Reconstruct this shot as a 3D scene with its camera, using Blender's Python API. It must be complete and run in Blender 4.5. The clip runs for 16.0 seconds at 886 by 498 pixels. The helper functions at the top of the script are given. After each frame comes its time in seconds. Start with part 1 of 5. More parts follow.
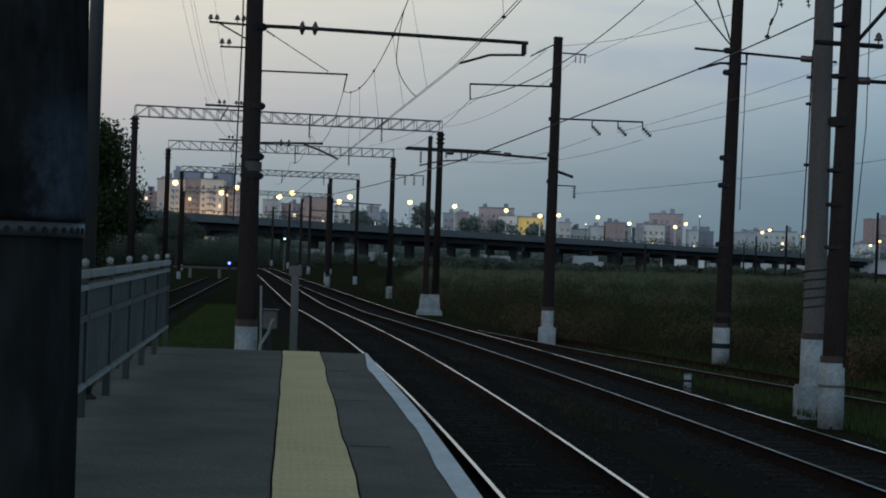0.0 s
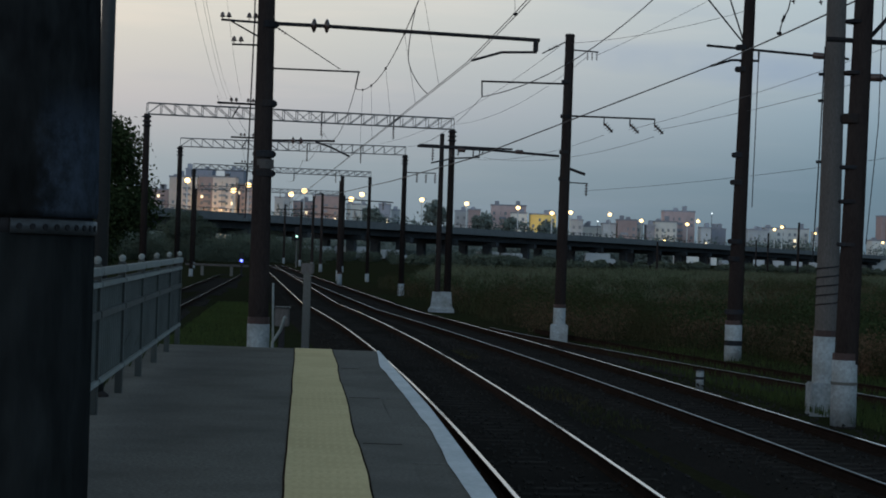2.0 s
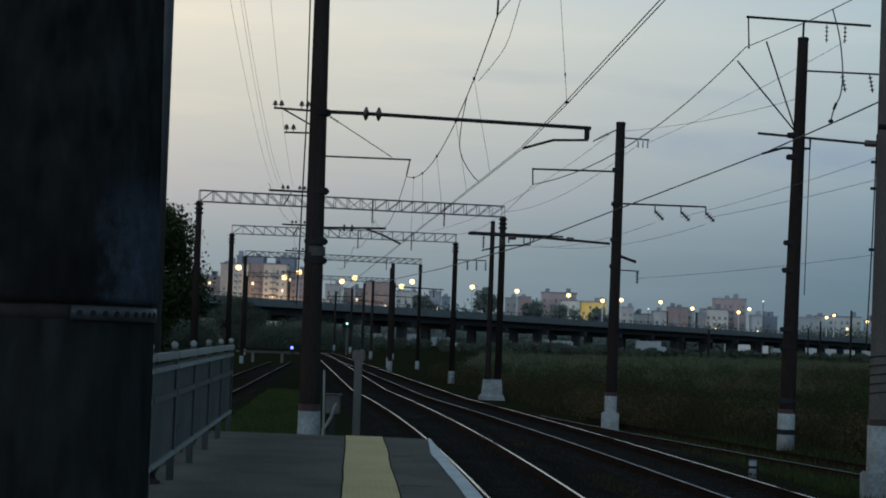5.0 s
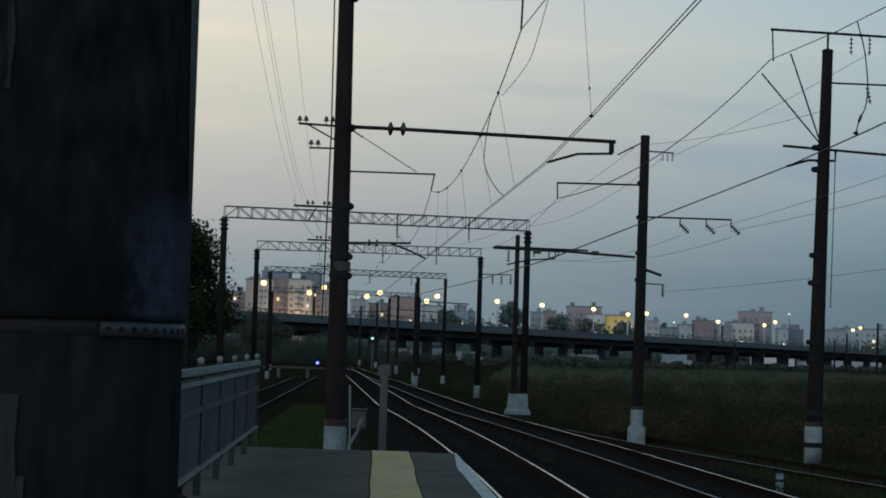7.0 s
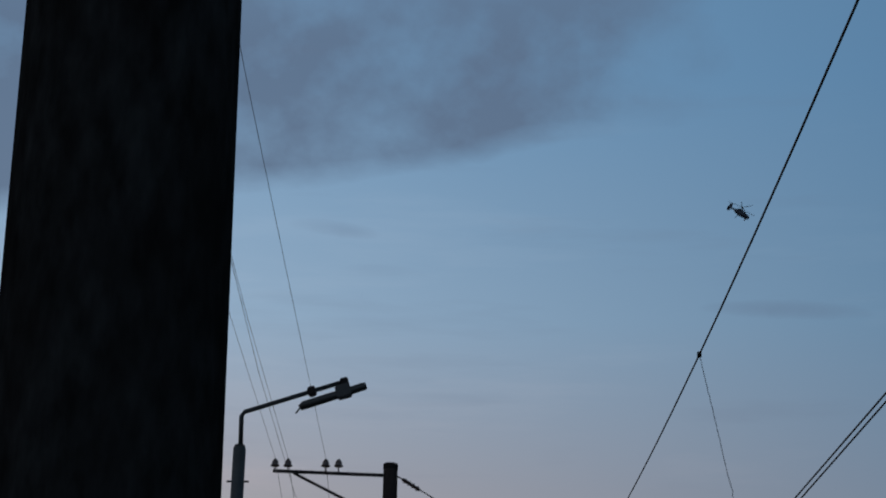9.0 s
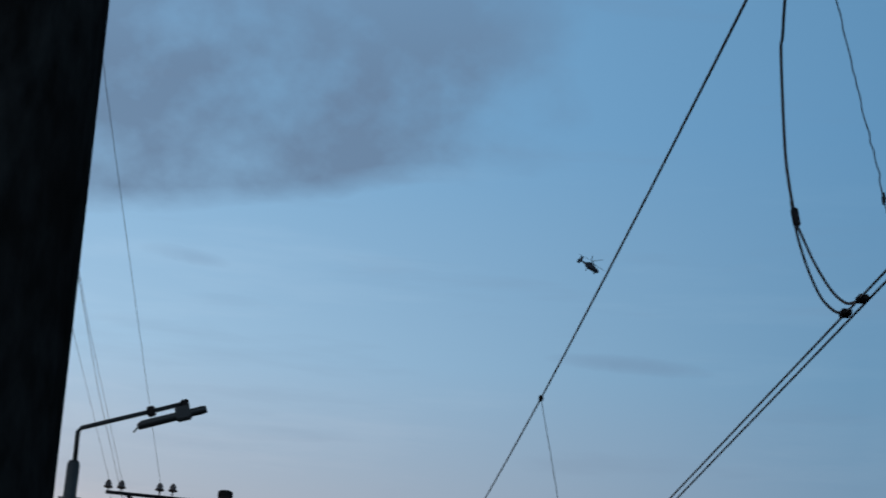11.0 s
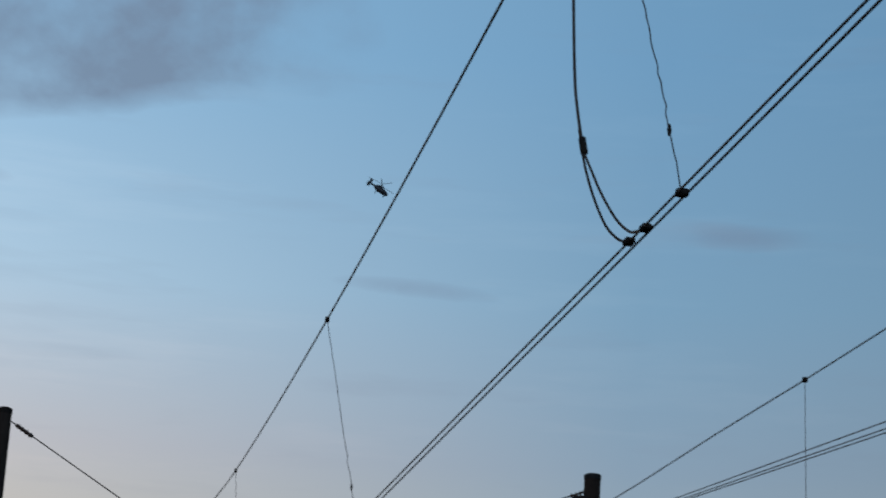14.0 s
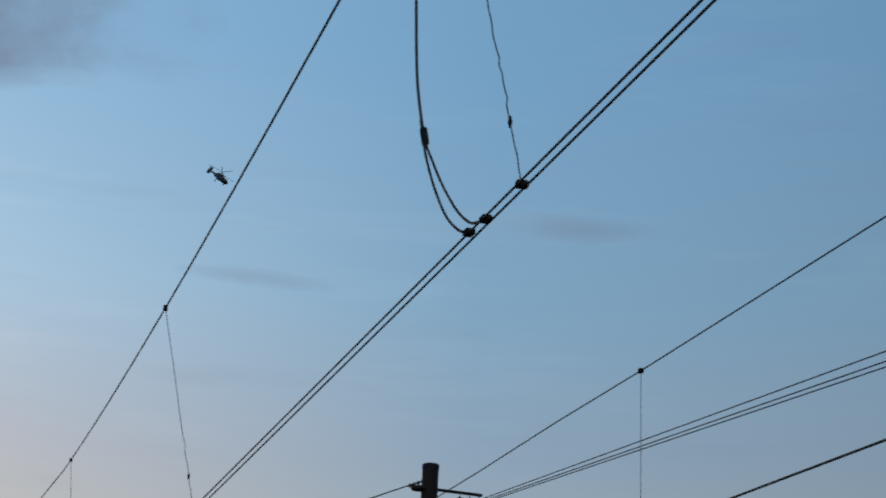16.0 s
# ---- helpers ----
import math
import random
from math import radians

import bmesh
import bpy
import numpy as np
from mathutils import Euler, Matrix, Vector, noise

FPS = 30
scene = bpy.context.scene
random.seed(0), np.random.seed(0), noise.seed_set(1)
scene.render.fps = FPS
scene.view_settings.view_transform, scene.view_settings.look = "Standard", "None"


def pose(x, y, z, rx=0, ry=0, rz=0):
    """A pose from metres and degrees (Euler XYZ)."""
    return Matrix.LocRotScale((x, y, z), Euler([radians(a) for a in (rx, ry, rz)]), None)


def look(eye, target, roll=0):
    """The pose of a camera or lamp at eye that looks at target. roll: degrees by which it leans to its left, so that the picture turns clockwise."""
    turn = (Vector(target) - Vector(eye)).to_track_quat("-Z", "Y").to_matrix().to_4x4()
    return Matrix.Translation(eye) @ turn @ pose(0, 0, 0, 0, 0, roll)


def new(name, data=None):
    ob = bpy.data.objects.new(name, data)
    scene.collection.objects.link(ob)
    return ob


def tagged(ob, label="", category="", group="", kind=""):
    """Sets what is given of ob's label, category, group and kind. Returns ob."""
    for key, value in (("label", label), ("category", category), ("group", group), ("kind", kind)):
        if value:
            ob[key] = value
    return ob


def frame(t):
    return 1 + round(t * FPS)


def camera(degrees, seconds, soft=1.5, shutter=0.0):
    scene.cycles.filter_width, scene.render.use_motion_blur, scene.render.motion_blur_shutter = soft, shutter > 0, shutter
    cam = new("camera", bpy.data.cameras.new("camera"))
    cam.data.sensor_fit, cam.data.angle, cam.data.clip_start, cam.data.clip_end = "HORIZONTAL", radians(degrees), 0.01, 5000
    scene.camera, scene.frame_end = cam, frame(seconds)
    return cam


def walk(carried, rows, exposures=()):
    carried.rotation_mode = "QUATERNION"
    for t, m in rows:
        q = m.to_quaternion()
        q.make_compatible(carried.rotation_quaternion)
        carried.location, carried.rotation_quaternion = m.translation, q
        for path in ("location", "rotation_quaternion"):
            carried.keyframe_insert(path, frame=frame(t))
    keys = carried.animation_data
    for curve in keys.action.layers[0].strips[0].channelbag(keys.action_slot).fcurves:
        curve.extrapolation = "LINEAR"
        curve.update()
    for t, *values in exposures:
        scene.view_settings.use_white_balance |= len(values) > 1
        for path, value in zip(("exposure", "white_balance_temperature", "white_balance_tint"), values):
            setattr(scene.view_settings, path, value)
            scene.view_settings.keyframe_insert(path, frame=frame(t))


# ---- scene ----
# camera and its way: a hand-held phone that turns where it stands
cam = camera(25.24, 16.0, soft=1.8, shutter=0.6)
EYE_Z = 2.57
TURNS = [  # seconds, yaw, pitch, roll, side step
    (0.0, 0.128, 0.102, 1.922, 0.0), (0.5, 0.303, -0.168, 2.179, 0.0), (1.0, 0.092, -0.133, 2.079, 0.0),
    (1.5, 0.0, -0.08, 1.85, 0.0), (2.0, 0.471, 0.015, 1.877, 0.0), (2.5, 0.496, 0.285, 2.278, 0.0),
    (3.0, 0.799, 0.629, 2.282, 0.0), (3.5, 1.343, 0.949, 2.277, -0.005), (6.0, 2.217, 3.053, 1.897, -0.018),
    (6.5, 2.402, 3.035, 1.852, -0.02), (7.0, 2.743, 2.889, 1.731, -0.02), (7.3, 2.92, 3.69, 1.47, -0.018), (7.4, 2.98, 4.70, 1.37, -0.016), (7.5, 3.049, 5.71, 1.305, -0.015),
    (7.6, 3.14, 6.90, 1.305, -0.012), (7.7, 3.24, 8.15, 1.31, -0.009), (7.8, 3.35, 9.36, 1.32, -0.006), (7.9, 3.48, 10.76, 1.34, -0.003),
    (8.0, 3.625, 12.018, 1.355, 0.0), (8.5, 4.434, 16.81, 1.298, 0.01), (8.7, 4.554, 18.30, 1.296, 0.01),
    (11.0, -0.055, 20.263, 3.783, 0.01), (11.5, -1.642, 19.899, 3.629, 0.01), (12.0, -3.003, 19.554, 3.514, 0.01),
    (12.5, -3.994, 19.163, 3.33, 0.01), (13.0, -4.664, 18.846, 3.162, 0.01), (13.5, -5.587, 18.763, 3.212, 0.01),
    (14.0, -6.656, 18.362, 2.998, 0.01), (14.5, -8.007, 18.009, 2.604, 0.01), (15.0, -9.282, 18.159, 2.345, 0.01),
    (15.5, -10.372, 18.224, 2.241, 0.01), (16.0, -11.53, 18.267, 2.0, 0.01)]
EXPOSURES = [  # seconds, stops, kelvin, tint
    (0.0, 0.25, 6500, 8), (3.5, 0.27, 6500, 9), (6.0, 0.04, 6400, 4), (7.2, 0.02, 6400, 4), (7.6, -0.02, 6400, 7), (8.0, -0.58, 6420, 12),
    (8.5, -1.0, 6260, 13), (11.0, -0.52, 5980, 7), (12.0, -0.40, 6280, 9), (14.0, -0.30, 6560, 10), (16.0, -0.22, 6650, 11)]
RISE = {7.7: 0.01, 7.8: 0.02, 7.9: 0.035, 8.0: 0.05, 8.5: 0.09, 8.7: 0.08}
walk(cam, [(t, pose(s, 0, EYE_Z + RISE.get(t, 0.0), 90 + p, 0, y) @ pose(0, 0, 0, 0, 0, r)) for t, y, p, r, s in TURNS], EXPOSURES)

# ---------------------------------------------------------------- sky and light
world = bpy.data.worlds.new("dusk_sky")
scene.world = world
world.use_nodes = True
W = world.node_tree
W.nodes.clear()


def node(tree, kind, **values):
    n = tree.nodes.new(kind)
    for key, value in values.items():
        if key in n.inputs:
            n.inputs[key].default_value = value
    return n


def math_node(tree, op, a, b=0.0, clamp=False):
    n = tree.nodes.new("ShaderNodeMath")
    n.operation, n.use_clamp = op, clamp
    for socket, v in zip(n.inputs, (a, b)):
        if isinstance(v, (int, float)):
            socket.default_value = v
        else:
            tree.links.new(v, socket)
    return n.outputs[0]


def ramp_node(tree, fac, stops, interpolation="LINEAR"):
    n = tree.nodes.new("ShaderNodeValToRGB")
    n.color_ramp.interpolation = interpolation
    e = n.color_ramp.elements
    while len(e) < len(stops):
        e.new(0.5)
    for k, (p, c) in zip(e, stops):
        k.position, k.color = p, (*c, 1)
    tree.links.new(fac, n.inputs["Fac"])
    return n.outputs["Color"]


def mix_rgb(tree, fac, a, b, blend="MIX"):
    n = tree.nodes.new("ShaderNodeMix")
    n.data_type, n.blend_type = "RGBA", blend
    for socket, v in ((n.inputs["Factor"], fac), (n.inputs["A"], a), (n.inputs["B"], b)):
        if isinstance(v, (int, float)):
            socket.default_value = v
        elif isinstance(v, tuple):
            socket.default_value = (*v, 1)
        else:
            tree.links.new(v, socket)
    return n.outputs["Result"]


def build_sky():
    # after sunset: warm low glow on one side, steel blue on the other, clearer blue above, thin cloud
    out = node(W, "ShaderNodeOutputWorld")
    bg = node(W, "ShaderNodeBackground", Strength=1.0)
    co = node(W, "ShaderNodeTexCoord")
    sep = node(W, "ShaderNodeSeparateXYZ")
    W.links.new(co.outputs["Generated"], sep.inputs[0])
    up = math_node(W, "MULTIPLY", sep.outputs["Z"], 2.0, True)
    side = math_node(W, "MULTIPLY_ADD", sep.outputs["X"], 2.6, True)
    side.node.inputs[2].default_value = 0.45
    warm = ramp_node(W, up, [(0.0, (.19, .245, .31)), (0.08, (.285, .32, .37)), (0.14, (.445, .413, .445)), (0.21, (.575, .525, .50)),
                             (0.31, (.755, .66, .59)), (0.42, (.69, .65, .72)), (0.58, (.565, .75, .99)), (0.81, (.352, .605, .925)), (0.93, (.32, .56, .88)), (1.0, (.30, .37, .44))])
    cool = ramp_node(W, up, [(0.0, (.09, .14, .195)), (0.08, (.122, .187, .255)), (0.14, (.20, .275, .357)), (0.21, (.305, .366, .445)),
                             (0.31, (.385, .456, .53)), (0.42, (.30, .41, .57)), (0.58, (.238, .415, .635)), (0.81, (.192, .388, .655)), (0.93, (.187, .378, .635)), (1.0, (.24, .31, .40))])
    grad = mix_rgb(W, 1.0, mix_rgb(W, side, warm, cool), (.99, 1.035, .985), "MULTIPLY")
    # cloud bank, and thin streaks drawn out sideways
    mp = node(W, "ShaderNodeMapping", Scale=(5.0, 5.0, 12.0))
    W.links.new(co.outputs["Generated"], mp.inputs["Vector"])
    n1 = node(W, "ShaderNodeTexNoise", Scale=1.6, Detail=6.0, Roughness=0.6)
    W.links.new(mp.outputs[0], n1.inputs["Vector"])
    # bank with a flat, slightly rising underside, thinning out upwards and to one side
    under = math_node(W, "MULTIPLY_ADD", sep.outputs["X"], -0.175)
    under.node.inputs[2].default_value = -0.376
    dz = math_node(W, "ADD", math_node(W, "ADD", sep.outputs["Z"], under), math_node(W, "MULTIPLY", math_node(W, "SUBTRACT", n1.outputs["Fac"], 0.5), 0.03))
    low = math_node(W, "DIVIDE", dz, 0.014, True)
    mp0 = node(W, "ShaderNodeMapping", Scale=(13.0, 13.0, 16.0), Rotation=(0.0, -0.4, 0.0))
    W.links.new(co.outputs["Generated"], mp0.inputs["Vector"])
    n0 = node(W, "ShaderNodeTexNoise", Scale=1.15, Detail=5.0, Roughness=0.55)
    W.links.new(mp0.outputs[0], n0.inputs["Vector"])
    ragged = math_node(W, "MULTIPLY", math_node(W, "SUBTRACT", n0.outputs["Fac"], 0.5), 0.10)
    fade = math_node(W, "DIVIDE", math_node(W, "SUBTRACT", math_node(W, "ADD", 0.078, ragged), sep.outputs["X"]), 0.075, True)
    over = math_node(W, "DIVIDE", math_node(W, "SUBTRACT", 0.56, sep.outputs["Z"]), 0.14, True)
    body = math_node(W, "MULTIPLY", math_node(W, "SUBTRACT", n0.outputs["Fac"], 0.14), 2.7, True)
    bank = math_node(W, "MULTIPLY", math_node(W, "MULTIPLY", low, fade), math_node(W, "MULTIPLY", over, body))
    sky = mix_rgb(W, math_node(W, "MULTIPLY", bank, 0.82), grad, (.205, .283, .412))
    # torn wisps: low bands near the horizon, three small ones below the bank
    for x0, z0, ha, hb, amount in ((0.135, 0.0965, 0.11, 0.0115, 0.62), (0.215, 0.112, 0.06, 0.0060, 0.40), (0.05, 0.128, 0.10, 0.0050, 0.25), (0.098, 0.2952, 0.044, 0.0050, 0.5), (0.250, 0.3255, 0.046, 0.0075, 0.5), (-0.128, 0.3325, 0.024, 0.0040, 0.35)):
        dx = math_node(W, "SUBTRACT", sep.outputs["X"], x0)
        lean = math_node(W, "ADD", math_node(W, "SUBTRACT", sep.outputs["Z"], z0), math_node(W, "ADD", math_node(W, "MULTIPLY", dx, 0.06), math_node(W, "MULTIPLY", ragged, 0.10)))
        r2 = math_node(W, "ADD", math_node(W, "POWER", math_node(W, "DIVIDE", math_node(W, "ABSOLUTE", dx), ha), 2.0), math_node(W, "POWER", math_node(W, "DIVIDE", math_node(W, "ABSOLUTE", lean), hb), 2.0))
        wisp = math_node(W, "MULTIPLY", math_node(W, "SUBTRACT", 1.0, r2, True), math_node(W, "MULTIPLY", math_node(W, "SUBTRACT", n0.outputs["Fac"], 0.25), 2.4, True))
        sky = mix_rgb(W, math_node(W, "MULTIPLY", wisp, amount), sky, (.215, .285, .415))
    mp2 = node(W, "ShaderNodeMapping", Scale=(7.0, 7.0, 55.0), Rotation=(0.0, 0.12, 0.0))
    W.links.new(co.outputs["Generated"], mp2.inputs["Vector"])
    n2 = node(W, "ShaderNodeTexNoise", Scale=1.3, Detail=4.0, Roughness=0.55)
    W.links.new(mp2.outputs[0], n2.inputs["Vector"])
    streak = math_node(W, "MULTIPLY", math_node(W, "SUBTRACT", n2.outputs["Fac"], 0.56), 3.0, True)
    sky = mix_rgb(W, math_node(W, "MULTIPLY", streak, 0.2), sky, (.25, .30, .41))
    mp3 = node(W, "ShaderNodeMapping", Scale=(4.0, 4.0, 34.0), Location=(3.1, 1.7, 0.4), Rotation=(0.0, 0.05, 0.0))
    W.links.new(co.outputs["Generated"], mp3.inputs["Vector"])
    n3 = node(W, "ShaderNodeTexNoise", Scale=1.4, Detail=5.0, Roughness=0.6)
    W.links.new(mp3.outputs[0], n3.inputs["Vector"])
    pale = math_node(W, "MULTIPLY", math_node(W, "MULTIPLY", math_node(W, "SUBTRACT", n3.outputs["Fac"], 0.52), 3.0, True), math_node(W, "SUBTRACT", 1.0, bank, True))
    lift = mix_rgb(W, 1.0, sky, (1.28, 1.16, 1.10), "MULTIPLY")
    sky = mix_rgb(W, math_node(W, "MULTIPLY", pale, 0.55), sky, lift)
    nis = node(W, "ShaderNodeTexSky")
    nis.sky_type, nis.sun_disc, nis.sun_elevation, nis.sun_rotation = "NISHITA", False, radians(1.0), radians(-35)
    sky = mix_rgb(W, 0.004, sky, nis.outputs[0])
    # the sky dims overhead and to the east; the open sky behind is brighter
    back = node(W, "ShaderNodeMapRange")
    W.links.new(sep.outputs["Y"], back.inputs["Value"])
    for i, v in enumerate((-0.5, 0.6, 2.0, 1.0)):
        back.inputs[1 + i].default_value = v
    high = node(W, "ShaderNodeMapRange")
    W.links.new(sep.outputs["Z"], high.inputs["Value"])
    for i, v in enumerate((0.47, 0.75, 1.0, 0.32)):
        high.inputs[1 + i].default_value = v
    east = node(W, "ShaderNodeMapRange")
    W.links.new(sep.outputs["X"], east.inputs["Value"])
    for i, v in enumerate((0.22, 0.42, 1.0, 0.82)):
        east.inputs[1 + i].default_value = v
    dim = math_node(W, "MULTIPLY", math_node(W, "MULTIPLY", back.outputs[0], high.outputs[0]), east.outputs[0])
    sky = mix_rgb(W, 1.0, sky, dim, "MULTIPLY")
    W.links.new(sky, bg.inputs["Color"])
    W.links.new(bg.outputs[0], out.inputs["Surface"])


build_sky()
sun = new("sun", bpy.data.lights.new("sun", "SUN"))
sun.data.energy, sun.data.angle, sun.data.color = 0.12, radians(25), (1.0, 0.8, 0.68)
sun.matrix_world = look((-40, 60, 12), (0, 0, 0))

# ---------------------------------------------------------------- materials


def material(name, base, rough=0.8, metal=0.0, spread=0.25, grain=40.0, patch=1.2, bump=0.3, tint=None, island=False, stretch=(1, 1, 1), vary=.35):
    """A surface with patches and grain: base colour, a second tint for the stains, bump in the grain."""
    m = bpy.data.materials.new(name)
    m.use_nodes = True
    T = m.node_tree
    b = T.nodes["Principled BSDF"]
    b.inputs["Metallic"].default_value = metal
    b.inputs["Specular IOR Level"].default_value = 0.0 if rough >= 0.85 else 0.4
    co = node(T, "ShaderNodeTexCoord")
    mp = node(T, "ShaderNodeMapping", Scale=stretch)
    T.links.new(co.outputs["Object"], mp.inputs["Vector"])
    big = node(T, "ShaderNodeTexNoise", Scale=patch, Detail=5.0, Roughness=0.62)
    fine = node(T, "ShaderNodeTexNoise", Scale=grain, Detail=3.0, Roughness=0.6)
    for n in (big, fine):
        T.links.new(mp.outputs[0], n.inputs["Vector"])
    tint = tint or tuple(c * (1 - spread * 1.4) for c in base)
    lo = tuple(c * (1 - spread) for c in base)
    hi = tuple(min(1, c * (1 + spread)) for c in base)
    col = ramp_node(T, fine.outputs["Fac"], [(0.3, lo), (0.7, hi)])
    fac = ramp_node(T, big.outputs["Fac"], [(0.42, (0, 0, 0)), (0.68, (1, 1, 1))])
    col = mix_rgb(T, math_node(T, "MULTIPLY", fac, 0.7), col, tint)
    info = node(T, "ShaderNodeObjectInfo")
    rnd = info.outputs["Random"]
    if island:
        rnd = node(T, "ShaderNodeNewGeometry").outputs["Random Per Island"]
    val = math_node(T, "MULTIPLY_ADD", rnd, vary)
    val.node.inputs[2].default_value = 1.0 - vary / 2
    hsv = node(T, "ShaderNodeHueSaturation")
    T.links.new(col, hsv.inputs["Color"])
    T.links.new(val, hsv.inputs["Value"])
    T.links.new(hsv.outputs[0], b.inputs["Base Color"])
    rr = math_node(T, "MULTIPLY_ADD", big.outputs["Fac"], 0.3)
    rr.node.inputs[2].default_value = max(0.02, rough - 0.15)
    T.links.new(rr, b.inputs["Roughness"])
    if bump:
        bp = node(T, "ShaderNodeBump", Strength=bump, Distance=0.01)
        T.links.new(fine.outputs["Fac"], bp.inputs["Height"])
        T.links.new(bp.outputs[0], b.inputs["Normal"])
    return m


def glow(name, colour, strength):
    m = bpy.data.materials.new(name)
    m.use_nodes = True
    b = m.node_tree.nodes["Principled BSDF"]
    b.inputs["Base Color"].default_value = (*colour, 1)
    b.inputs["Emission Color"].default_value = (*colour, 1)
    b.inputs["Emission Strength"].default_value = strength
    return m


ASPHALT = material("asphalt", (.1248, .1175, .1082), 0.85, spread=.32, grain=38, patch=.8, bump=.5, tint=(.0832, .0787, .0731), vary=.1)
YELLOW = material("tactile_yellow_paint", (.5023, .4122, .2447), 0.85, spread=.12, grain=30, patch=1.4, bump=.25, vary=.0, tint=(.4122, .3349, .1932))
WHITE_EDGE = material("worn_white_paint", (.36, .3816, .4032), 0.7, spread=.14, grain=22, patch=1.8, bump=.25, tint=(.2592, .288, .3096))
CONCRETE = material("weathered_concrete", (.112, .1064, .098), 0.9, spread=.2, grain=35, patch=.7, bump=.4, tint=(.0728, .07, .0672))
MAST_BROWN = material("sooty_brown_mast", (.0214, .0163, .0153), 0.85, spread=.3, grain=18, patch=.9, bump=.3, tint=(.0337, .0275, .0255), stretch=(3, 3, .5))
MAST_GREY = material("grey_concrete_mast", (.0892, .0803, .0765), 0.85, spread=.25, grain=22, patch=.9, bump=.35, tint=(.0638, .0561, .0542), stretch=(3, 3, .6))
LIME = material("limewashed_base", (.235, .252, .262), 0.85, spread=.22, grain=16, patch=2.6, bump=.35, tint=(.125, .122, .116))
RED_RING = material("red_brown_paint", (.039, .0203, .0179), 0.8, spread=.2, grain=20, patch=3)
STEEL = material("dark_painted_steel", (.021, .0222, .0252), 0.86, metal=0, spread=.25, grain=30, patch=3, bump=.15, tint=(.03, .021, .0168))
TRUSS = material("grey_painted_truss", (.1125, .1125, .1162), 0.6, metal=.2, spread=.2, grain=20, patch=.8, bump=.15, tint=(.0825, .075, .075))
# lamp pole colour raised to carry the lamplight that falls on it
POLE_LAMPLIT = material("lamplit_galvanised_pole", (.52, .53, .53), 0.6, metal=.1, spread=.12, grain=6, patch=.5, bump=.05)
COPPER = material("dull_copper_wire", (.045, .042, .045), 0.6, metal=.6, spread=.15, grain=50, patch=2, bump=0)
PORCELAIN = material("brown_porcelain", (.06, .035, .03), 0.25, spread=.15, grain=30, patch=5, bump=.05)
RAIL_SIDE = material("rusted_rail", (.022, .015, .012), 0.92, metal=0, spread=.3, grain=35, patch=1.4, bump=.3)
RAIL_HEAD = material("polished_rail_head", (.5083, .4887, .4741), 0.08, metal=1.0, spread=.06, grain=60, patch=.9, bump=.02, stretch=(8, .3, 8))
DULL_HEAD = material("worn_rail_head", (.16, .135, .12), 0.5, metal=.7, spread=.15, grain=50, patch=.8, bump=.05, stretch=(8, .3, 8))
BROWNED_HEAD = material("browned_rail_head", (.189, .1715, .1645), 0.42, metal=.9, spread=.15, grain=50, patch=.7, bump=.04, stretch=(8, .3, 8))
SIDING_HEAD = material("rusted_rail_head", (.045, .036, .0312), 0.62, metal=.5, spread=.2, grain=50, patch=.8, bump=.05, stretch=(8, .3, 8))
SLEEPER = material("oily_concrete_sleeper", (.0288, .0264, .0248), 0.9, spread=.3, grain=25, patch=3, bump=.35)
BALLAST = material("ballast_stone", (.0184, .0168, .0156), 0.95, spread=.45, grain=26, patch=.35, bump=1.0, tint=(.0136, .0128, .012))
STONE = material("loose_ballast", (.0272, .0248, .0232), 0.95, spread=.25, grain=30, patch=4, bump=.4, island=True)
SOIL = material("grassy_soil", (.0162, .0186, .0096), 1.0, spread=.4, grain=7, patch=.05, bump=.6, tint=(.0192, .0156, .0102))
LAWN = material("short_grass", (.0341, .0484, .0165), 0.9, spread=.3, grain=9, patch=.6, bump=.2, island=True, tint=(.0248, .0242, .011))
WEEDS = material("tall_dry_weeds", (.0248, .0285, .0136), 0.9, spread=.45, grain=1.2, patch=.13, bump=0, island=True, tint=(.0589, .0357, .0223), vary=.8)
FENCE_PANEL = material("grey_sheet_panel", (.0349, .0405, .0386), 0.65, spread=.2, grain=14, patch=1.4, bump=.15, tint=(.0254, .0302, .027))
FENCE_POST = material("dark_green_grey_post", (.0224, .0272, .0256), 0.6, spread=.15, grain=20, patch=3, bump=.15)
FENCE_WHITE = material("whitewashed_rail", (.17, .1802, .1734), 0.75, spread=.2, grain=18, patch=2, bump=.25, tint=(.1088, .1156, .1088))
PILLAR = material("black_sooty_paint", (.02, .0207, .0211), 0.95, spread=.5, grain=14, patch=3.4, bump=.5, tint=(.0096, .0086, .0082), stretch=(1.6, 1.6, .6))
PILLAR_LOW = material("dark_streaked_wrap", (.0129, .0137, .0137), 0.95, spread=.4, grain=12, patch=4.5, bump=.45, tint=(.0108, .0108, .0105), stretch=(1.8, 1.8, .5))
# paler weeds for the far field, its haze put into the base colour
HAZY_WEEDS = material("haze_paled_weeds", (.0672, .0773, .0476), 0.9, spread=.4, grain=1.2, patch=.06, bump=0, island=True, tint=(.084, .0728, .0504), vary=.5)
WEEDS_BROWN = material("rusty_brown_weeds", (.0866, .0551, .0358), 0.9, spread=.3, grain=1.5, patch=.3, bump=0, island=True, vary=.7)
STRAP = material("punched_metal_strap", (.045, .047, .05), 0.6, metal=.5, spread=.3, grain=30, patch=6)
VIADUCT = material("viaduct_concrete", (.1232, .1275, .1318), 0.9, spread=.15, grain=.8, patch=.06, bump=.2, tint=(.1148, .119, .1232))
